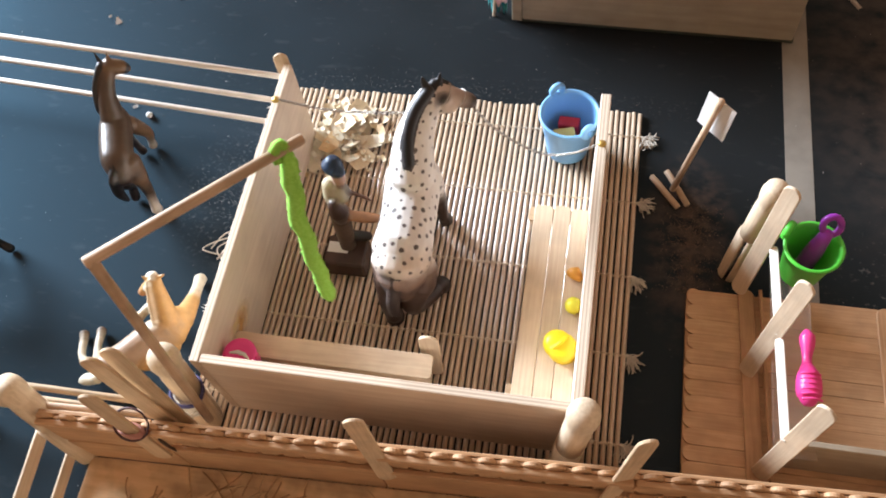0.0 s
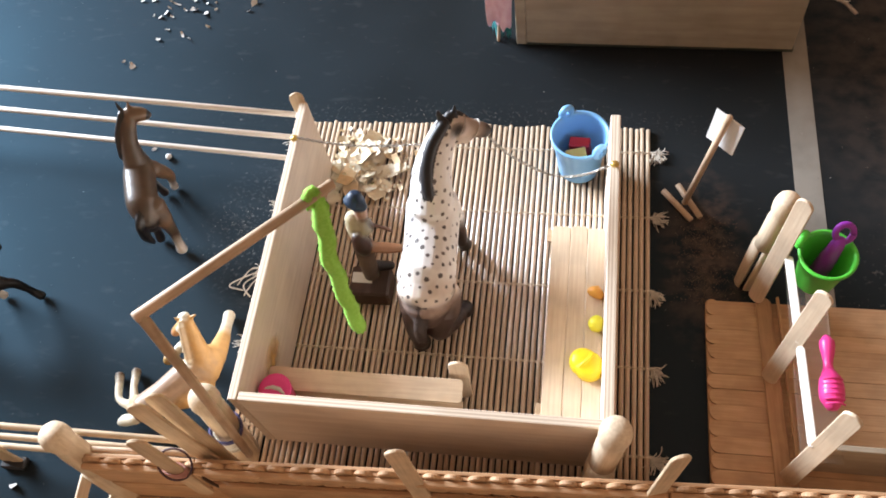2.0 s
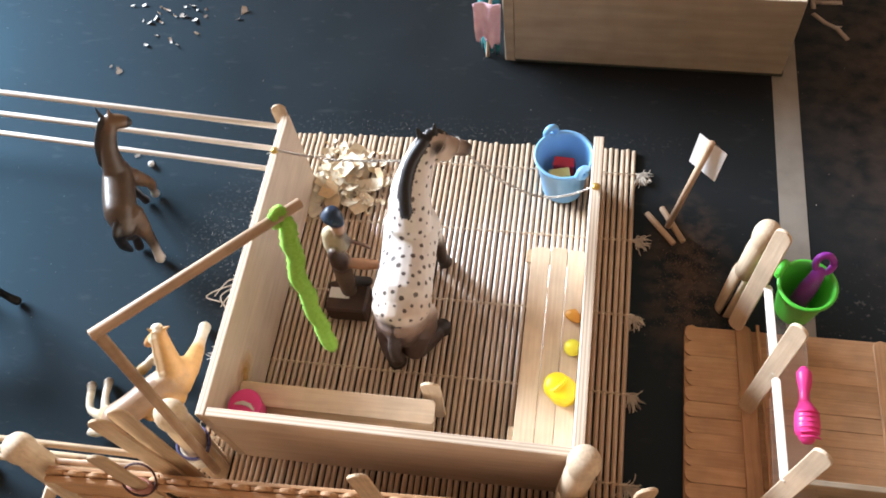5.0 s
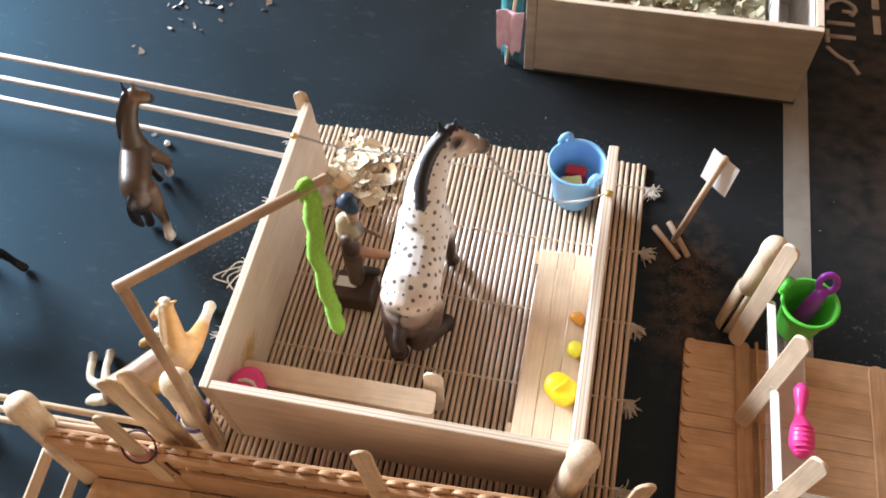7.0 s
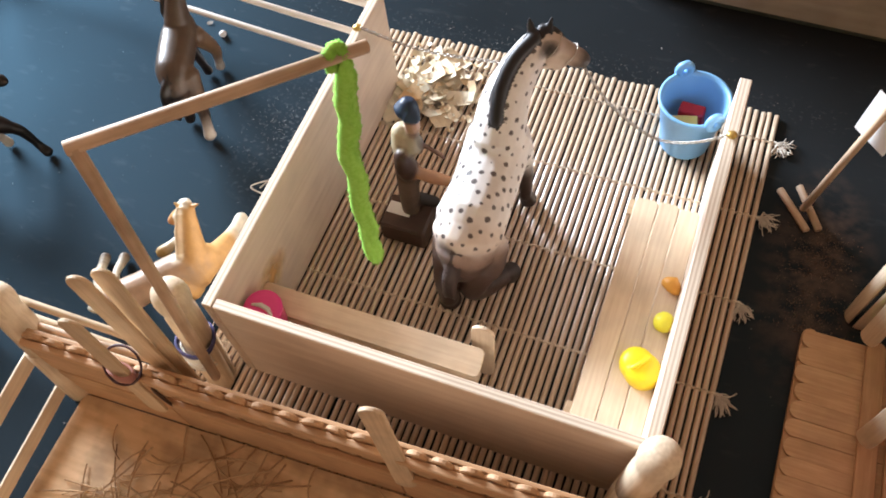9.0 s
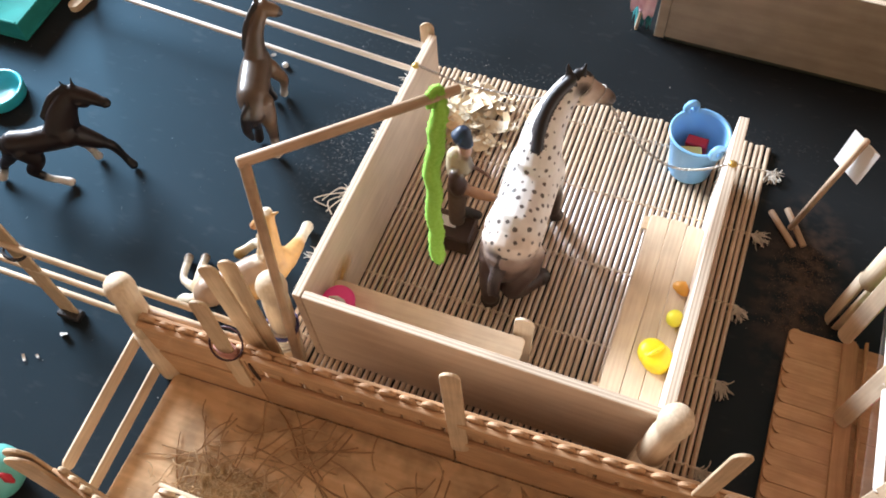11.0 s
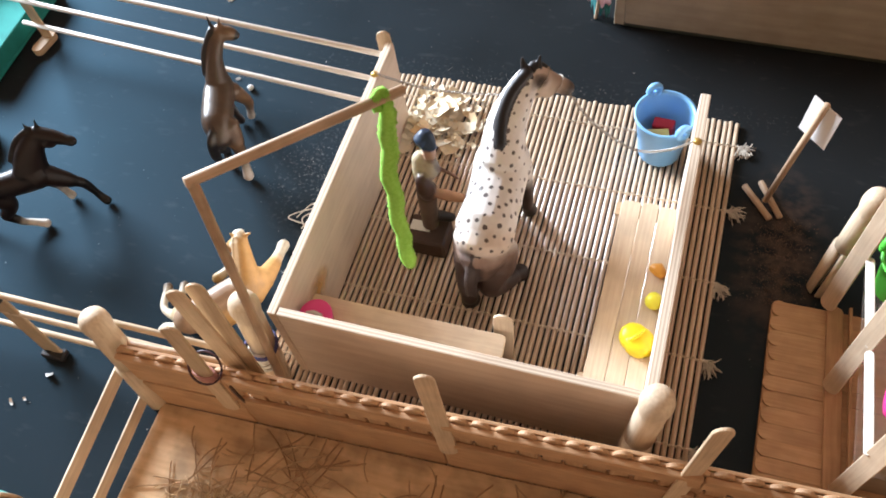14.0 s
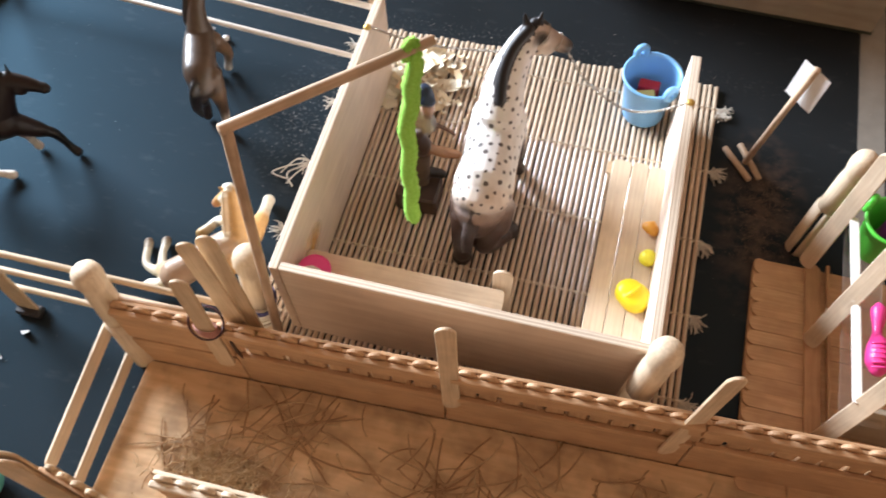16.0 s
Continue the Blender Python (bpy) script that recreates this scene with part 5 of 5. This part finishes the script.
def board_marks():
    # dark strip standing in for the shaded gap where two boards meet
    bm = bmesh.new()
    tube(bm, curve_points(((-0.0135, -0.0474, 0.068), (-0.0128, -0.0476, 0.057), (-0.0118, -0.0474, 0.0445)), 8), [0.0007, 0.0009, 0.001, 0.001, 0.001, 0.001, 0.0009, 0.0008, 0.0006], 6)
    single("twig", bm, vest_paint, (-0.0118, -0.0474, 0.0445), "thin dark strip standing in for the gap between palisade boards", "twig", smooth=True)
    bm = bmesh.new()
    tube(bm, curve_points(((-0.056, -0.0479, 0.044), (-0.047, -0.0476, 0.0452), (-0.04, -0.0473, 0.0452), (-0.029, -0.0469, 0.047)), 14), 0.0004, 5)
    single("hay_stalk", bm, vest_paint, (-0.056, -0.0479, 0.044), "thin dark hay stalk stuck on the palisade board", "hay", smooth=True)


board_marks()


def pen_floor():
    bm = bmesh.new()
    box(bm, -0.084, 0.45, -0.34, -0.0468, 0.0, 0.005, 0.0006)
    for v in bm.verts:
        if v.co.y > -0.1:
            v.co.y += 0.04 * v.co.x
    single("pen_board", bm, board, (0.18, -0.19, 0), "brown wooden board under the hay pen", "board")
    rng = random.Random(21)
    def place():
        return rng.uniform(-0.06, 0.33), rng.uniform(-0.125, -0.055), 0.0058 + 0.004 * rng.random()
    v, f = [], []
    knots = [(rng.uniform(-0.04, 0.33), rng.uniform(-0.12, -0.058)) for _ in range(34)]
    for kx, ky in knots:
        way = rng.uniform(0, 6.28)
        for k in range(3):
            way += rng.choice((0.6, 1.1, 2.4))
            sx, sy = kx + rng.gauss(0, 0.01), ky + rng.gauss(0, 0.006)
            v2, f2 = strands(rng, 2, lambda: (sx + rng.gauss(0, 0.006), sy + rng.gauss(0, 0.005), 0.0056 + 0.001 * rng.random()), 0.038, 0.00048, hay_mat, 0.001, 0.13, way)
            f += [tuple(k + len(v) for k in q) for q in f2]
            v += v2
    v2, f2 = strands(rng, 110, place, 0.026, 0.0004, hay_mat, 0.0012, 0.2)
    f += [tuple(k + len(v) for k in q) for q in f2]
    v += v2
    stuff("hay", v, f, hay_mat, "thin dark hay stalks scattered over the pen board", "hay")
    def place2():
        a, r = rng.uniform(0, 6.28), abs(rng.gauss(0, 0.5))
        return -0.012 + math.cos(a) * r * 0.045, -0.108 + math.sin(a) * r * 0.018, 0.0055 + 0.004 * rng.random()
    v, f = strands(rng, 700, place2, 0.011, 0.00026, straw_mat, 0.002, 0.4)
    stuff("straw", v, f, straw_mat, "small heap of pale fine straw by the inner fence", "straw")


pen_floor()


def side_gate():
    g = thing("side_rails", (-0.1, -0.09, 0), "two flat stick rails along the side of the hay pen", "fence")
    stick("rail", g, (-0.0985, -0.044, 0.044), (-0.0935, -0.1345, 0.044), (1, 0, 0.35), 0.0088, 0.002, pale_birch)
    stick("rail", g, (-0.0935, -0.046, 0.013), (-0.0905, -0.1375, 0.011), (1, 0, 0.35), 0.008, 0.002, pale_birch)
    for dx in (0.0, 0.0035):
        stick("post", g, (-0.0925 + dx, -0.1415 - dx, 0.001), (-0.0945 + dx, -0.1405 - dx, 0.098), (0.25, -1, 0), 0.0165, 0.002, birch)
    stand_peg((-0.103, -0.174, 0), (0, -4), 10, 0.0905, "pale turned clothes peg at the near pen corner")
    rng = random.Random(4)
    v, f = strands(rng, 260, lambda: (rng.uniform(-0.06, 0.0), rng.uniform(-0.195, -0.158), 0.006 + rng.random() * 0.006), 0.02, 0.0004, straw_mat, 0.004)
    stuff("straw", v, f, straw_mat, "golden straw on the pen board beside the short fence", "straw")


side_gate()


# ---- stick deck and rack ----
def deck():
    d = thing("stick_deck", (0.35, 0.04, 0), "brown deck of craft sticks laid side by side", "deck")
    rng = random.Random(9)
    for k in range(15):
        y = 0.1085 - k * 0.0104
        stick("deck_board", d, (0.2815 + rng.uniform(-0.0008, 0.0008), y, 0.0051 + 0.00014 * (k % 2)), (0.4265, y + rng.uniform(-0.0003, 0.0003), 0.0051 + 0.00014 * (k % 2)), (0.0, 0, 1), 0.0106 if k not in (5, 10) else 0.01, 0.0021, deck_board_wood, worn=0.0002)
    for x in (0.286, 0.42):
        stick("bearer", d, (x, -0.045, 0.0031), (x, 0.116, 0.0031), (0, 0, 1), 0.009, 0.0019, deck_wood)
        stick("bearer", d, (x, -0.045, 0.0011), (x, 0.113, 0.0011), (0, 0, 1), 0.009, 0.0019, deck_wood)
    stick("cross_board", d, (0.3185, 0.117, 0.0073), (0.3245, -0.03, 0.0073), (0, 0, 1), 0.0102, 0.002, deck_wood)
    stick("cross_board", d, (0.3272, 0.117, 0.0095), (0.3332, -0.03, 0.0095), (1, 0, 0.2), 0.0062, 0.002, deck_wood)
    stick("cross_board", d, (0.404, 0.114, 0.0073), (0.406, -0.03, 0.0073), (0, 0, 1), 0.0105, 0.002, deck_wood)


deck()
stand_peg((0.3085, 0.131, 0), (2, 3), 60, 0.108, "pale turned clothes peg standing by the stick deck", 1.0)


def rack():
    r = thing("stick_rack", (0.335, 0.055, 0.0085), "rack of upright craft sticks with a shelf and pale rail", "rack")
    for x, y, z, y1 in ((0.3125, 0.1145, 0.0085, 0.116), (0.3175, 0.0585, 0.0085, 0.0605), (0.3245, -0.0045, 0.0085, -0.0035)):
        stick("upright", r, (x, y, z), (x + 0.0035, y1, 0.1315), (-0.85, -1, 0.1), 0.0105, 0.002, pale_birch)
    stick("front_rail", r, (0.3195, 0.1135, 0.0735), (0.3215, 0.057, 0.0735), (-0.25, 0, 1), 0.005, 0.002, lit_stick_wood)
    stick("front_rail", r, (0.3215, 0.0555, 0.0735), (0.3235, -0.003, 0.0735), (-0.25, 0, 1), 0.005, 0.002, lit_stick_wood)
    bm = bmesh.new()
    box(bm, 0.3245, 0.3475, -0.002, 0.125, 0.043, 0.0455, 0.0005)
    part("shelf", bm, clear_film, r, "clear plastic shelf strip")
    bm = bmesh.new()
    box(bm, 0.33, 0.46, 0.003, 0.0065, 0.0065, 0.0525, 0.0005)
    part("end_board", bm, crate_wood, r)


rack()
bucket("toy_bucket", (0.341, 0.1135, 0.0455), 0.0118, 0.0163, 0.0325, green_plastic, "bright green plastic toy bucket standing on the rack shelf", (2.6,))


def bucket_tool():
    bm = bmesh.new()
    tube(bm, [(0.341, 0.114, 0.05), (0.344, 0.117, 0.068), (0.3475, 0.1215, 0.080)], [0.0058, 0.0055, 0.0038], 10)
    c = Vector((0.3492, 0.1245, 0.0845))
    tube(bm, [c + Vector((math.cos(a) * 0.005, math.sin(a) * 0.003, math.sin(a) * 0.0052)) for a in (6.2832 * i / 16 for i in range(17))], 0.0021, 7, caps=False)
    single("toy_scoop", bm, purple_plastic, (0.341, 0.114, 0.05), "purple plastic scoop with a ring handle in the green bucket", "scoop", smooth=True)


bucket_tool()


def pink_brush():
    t = thing("toy_brush", (0.3405, 0.05, 0.0455), "bright pink plastic toy brush lying on the shelf", "brush")
    bm = bmesh.new()
    tube(bm, curve_points(((0.3435, 0.0715, 0.0495), (0.3435, 0.0635, 0.0495), (0.343, 0.055, 0.049), (0.3428, 0.049, 0.0495)), 14), [0.003, 0.0042, 0.0045, 0.0045, 0.0043, 0.004, 0.0036, 0.0032, 0.0029, 0.0028, 0.0029, 0.0032, 0.0036, 0.004, 0.0044], 12)
    part("handle", bm, pink_plastic, t)
    bm = bmesh.new()
    tube(bm, curve_points(((0.3428, 0.0475, 0.0515), (0.3426, 0.038, 0.0522), (0.3424, 0.0305, 0.0515)), 10), [0.0048, 0.0058, 0.0064, 0.0068, 0.007, 0.0071, 0.0071, 0.007, 0.0067, 0.0062, 0.0052], 16)
    head = part("head", bm, pink_plastic, t)
    for k in range(6):
        bm = bmesh.new()
        y = 0.0435 - k * 0.003
        tube(bm, curve_points(((0.3374, y, 0.0566), (0.3402, y, 0.0585), (0.3426, y, 0.0592), (0.345, y, 0.0585), (0.3478, y, 0.0566)), 8), 0.0007, 6)
        part("ridge", bm, pink_plastic, head)


pink_brush()


# ---- crate beyond the stall ----
CRATE_TURN = Matrix.Translation((0.3542, 0.3375, 0)) @ Matrix.Rotation(radians(-1.3), 4, "Z") @ Matrix.Translation((-0.3525, -0.336, 0))


def swung(ob):
    """Turns a thing with the crate, which stands a little askew."""
    ob.matrix_basis = CRATE_TURN @ ob.matrix_basis
    return ob


def crate():
    c = thing("wooden_crate", (0.243, 0.43, 0), "open pale wooden crate with shavings inside", "crate")
    z0, z1 = 0.0045, 0.081
    def side(x0, x1, y0, y1):
        bm = bmesh.new()
        box(bm, x0, x1, y0, y1, z0, z1, 0.0006, 0, 1)
        part("side_board", bm, [crate_wood, ply_edge], c)
    side(0.143, 0.3525, 0.336, 0.3415)
    side(0.347, 0.3525, 0.3418, 0.53)
    side(0.143, 0.1485, 0.3418, 0.53)
    side(0.143, 0.3525, 0.5303, 0.5355)
    bm = bmesh.new()
    box(bm, 0.149, 0.3465, 0.342, 0.53, z0, z0 + 0.004, 0)
    part("bottom_board", bm, crate_wood, c)
    bm = bmesh.new()
    box(bm, 0.1415, 0.354, 0.3375, 0.346, 0.0, 0.0044, 0.0006)
    part("base_strip", bm, coat("dark_strip", (0.06, 0.07, 0.05), (0.04, 0.05, 0.035)), c, "dark strip under the crate")
    bm = bmesh.new()
    box(bm, 0.1345, 0.1427, 0.3362, 0.3445, 0.002, 0.081, 0.0006)
    part("corner_post", bm, crate_wood, c, "darker corner post")
    swung(c)
    rng = random.Random(14)
    v, f = flakes(rng, 500, lambda: (rng.uniform(0.155, 0.312), rng.uniform(0.35, 0.45), 0.05 + rng.random() * 0.014), 0.009, 0.6)
    swung(stuff("crate_shavings", v, f, chip_mat, "greenish wood shavings filling the crate", "shavings"))
    bm = bmesh.new()
    box(bm, 0.1492, 0.318, 0.343, 0.528, 0.0088, 0.052, 0.002)
    swung(single("shavings_bed", bm, chip_mat, (0.23, 0.43, 0.0088), "packed bed of shavings in the crate", "shavings", kind="stuff"))
    t = thing("white_tub", (0.332, 0.37, 0.0088), "white plastic tub standing in the crate", "tub")
    bm = bmesh.new()
    for x0, x1, y0, y1, za, zb in ((0.3195, 0.321, 0.343, 0.44, 0.0088, 0.0775), (0.3455, 0.3465, 0.343, 0.44, 0.0088, 0.0775), (0.321, 0.3455, 0.343, 0.3445, 0.0088, 0.0775), (0.321, 0.3455, 0.4385, 0.44, 0.0088, 0.0775), (0.321, 0.3455, 0.3445, 0.4385, 0.0088, 0.012)):
        box(bm, x0, x1, y0, y1, za, zb, 0.0003)
    part("tub_body", bm, white_plastic, t)
    swung(t)


crate()


def cloth(name, x, y, z, w, h, mat, label, seed):
    """A small hanging cloth with folds and a ragged hem."""
    rng = random.Random(seed)
    bm = bmesh.new()
    nx, nz = 14, 12
    grid = {}
    for layer in (0, 1):
        for i in range(nx + 1):
            for j in range(nz + 1):
                u, v = i / nx, j / nz
                fold = 0.0022 * math.sin(u * 9 + seed) * (0.4 + v) + 0.001 * math.sin(v * 7 + u * 5)
                drop = h * v * (1 + 0.08 * math.sin(u * 23 + seed)) + 0.004 * u * v
                grid[layer, i, j] = bm.verts.new((x + (u - 0.5) * w * (1 - 0.15 * v), y + fold + layer * 0.0006 - 0.006 * v, z - drop))
    for i in range(nx):
        for j in range(nz):
            for layer in (0, 1):
                q = [grid[layer, i, j], grid[layer, i + 1, j], grid[layer, i + 1, j + 1], grid[layer, i, j + 1]]
                bm.faces.new(q if layer else q[::-1])
    for i in range(nx):
        for j in (0, nz):
            bm.faces.new((grid[0, i, j], grid[0, i + 1, j], grid[1, i + 1, j], grid[1, i, j]))
    for j in range(nz):
        for i in (0, nx):
            bm.faces.new((grid[0, i, j], grid[1, i, j], grid[1, i, j + 1], grid[0, i, j + 1]))
    bmesh.ops.recalc_face_normals(bm, faces=bm.faces)
    ob = single(name, bm, mat, (x, y, z), label, "cloth", "cloths on the crate", smooth=True)
    return ob


cloth("hung_cloth", 0.1235, 0.3575, 0.09, 0.019, 0.084, teal_cloth, "teal cloth hanging on the crate's corner", 2)
cloth("hung_cloth", 0.1235, 0.3455, 0.062, 0.022, 0.034, pink_cloth, "pink cloth folded over the teal one", 5)


def cloth_rail():
    f = thing("cloth_stand", (0.125, 0.36, 0), "thin stick stand holding the cloths", "stand")
    dowel("post", f, (0.1205, 0.3485, 0), (0.1285, 0.3535, 0.093), 0.0014)
    dowel("bar", f, (0.112, 0.3568, 0.0915), (0.1338, 0.3568, 0.0915), 0.0015)


cloth_rail()


# ---- toys at the far side of the paddock ----
def dishes():
    bm = bmesh.new()
    c = (-0.347, 0.115, 0)
    lathe(bm, ((0.017, 0), (0.0195, 0.001), (0.0205, 0.01), (0.0198, 0.0112), (0.0178, 0.0108), (0.0165, 0.003), (0.004, 0.0025)), c, 36)
    single("water_dish", bm, aqua_plastic, c, "round turquoise plastic water dish on the table", "dish", smooth=True)
    bm = bmesh.new()
    box(bm, -0.06, 0.06, -0.04, 0.04, 0.0, 0.004, 0.001)
    for x0, x1, y0, y1 in ((-0.06, 0.06, -0.04, -0.037), (-0.06, 0.06, 0.037, 0.04), (-0.06, -0.057, -0.037, 0.037), (0.057, 0.06, -0.037, 0.037)):
        box(bm, x0, x1, y0, y1, 0.004, 0.02, 0.0008)
    ob = new("shallow_tray", to_mesh("shallow_tray", bm, teal_plastic))
    ob.matrix_basis = pose(-0.4055, 0.233, 0, 0, 0, 91)
    tagged(ob, "shallow teal plastic tray on the table", "tray")
    t = thing("toy_ball", (-0.149, -0.148, 0), "turquoise toy ball with red and black marks", "ball")
    bm = bmesh.new()
    prof = [(math.sin(a) * 0.017 + 0.0002, 0.017 - math.cos(a) * 0.017) for a in (math.pi * k / 16 for k in range(17))]
    lathe(bm, prof, (-0.149, -0.148, 0), 28)
    part("ball_body", bm, plain("mint_paint", (0.16, 0.55, 0.5), 0.45), t, smooth=True)
    for d, mat_, w in (((0.86, -0.05, 0.5), red_plastic, 0.0034), ((-0.1, 0.35, 0.9), black_rubber, 0.0036)):
        bm = bmesh.new()
        d = Vector(d).normalized()
        s, u = frame_along(d)
        c = Vector((-0.149, -0.148, 0.017)) + d * 0.0163
        tube(bm, [c - u * 0.004, c + d * 0.0006, c + u * 0.004], [w * 0.6, w, w * 0.6], 8, flat=0.8)
        part("mark", bm, mat_, t)


dishes()


# ---- crumbs and dust on the table ----
def crumbs():
    rng = random.Random(31)
    spots = ((-0.203, 0.313, 3, 0.006), (-0.188, 0.376, 9, 0.009), (-0.158, 0.387, 11, 0.01), (-0.103, 0.386, 2, 0.004), (-0.178, 0.352, 4, 0.008), (-0.18, -0.068, 3, 0.008), (0.4, 0.392, 1, 0.002), (-0.14, 0.2205, 2, 0.0015), (-0.152, 0.226, 1, 0.001))
    pts = []
    for x, y, n, s in spots:
        for _ in range(n):
            pts.append((x + rng.gauss(0, s), y + rng.gauss(0, s), 0.0008))
    it = iter(pts)
    v, f = flakes(rng, len(pts), lambda: next(it), 0.0058, 0.3)
    stuff("paper_crumbs", v, f, crumb_mat, "white crumbs and chips strewn on the table", "crumbs")
    def around():
        k = rng.random()
        if k < 0.16:
            return rng.gauss(rng.choice((0.03, 0.09, 0.2)), 0.03), 0.262 + abs(rng.gauss(0, 0.012)), 0.0004
        if k < 0.36:
            return rng.gauss(-0.062, 0.014), rng.gauss(0.158, 0.018), 0.0004
        return rng.uniform(-0.4, 0.45), rng.uniform(-0.1, 0.5), 0.0004
    v, f = flakes(rng, 900, around, 0.0006, 0.3, 0.0001, 1.3)
    stuff("sawdust", v, f, dust_mat, "fine pale dust specks on the table", "dust")
    def patch():
        band = rng.choice((0.176, 0.168, 0.161, 0.155, 0.148, 0.136, 0.128, 0.12, 0.112))
        return rng.gauss(0.284, 0.009), rng.gauss(band + 0.004, 0.0022), 0.0003
    v, f = flakes(rng, 1300, patch, 0.00065, 0.2, 0.0001, 1.2)
    stuff("brown_dust", v, f, earth_mat, "smear of fine brown dust on the table", "dust")
    def paper_ball(x, y):
        bm = bmesh.new()
        bmesh.ops.create_icosphere(bm, subdivisions=2, radius=0.0026, matrix=Matrix.Translation((x, y, 0.0022)))
        for vert in bm.verts:
            vert.co += Vector((1, 0.6, 0.3)) * 0.0004 * noise.noise(vert.co * 900)
        single("paper_ball", bm, white_paper, (x, y, 0), "small white paper ball lying on the table", "paper ball", smooth=True)
    for x, y in ((-0.1385, 0.2185),):
        paper_ball(x, y)


crumbs()
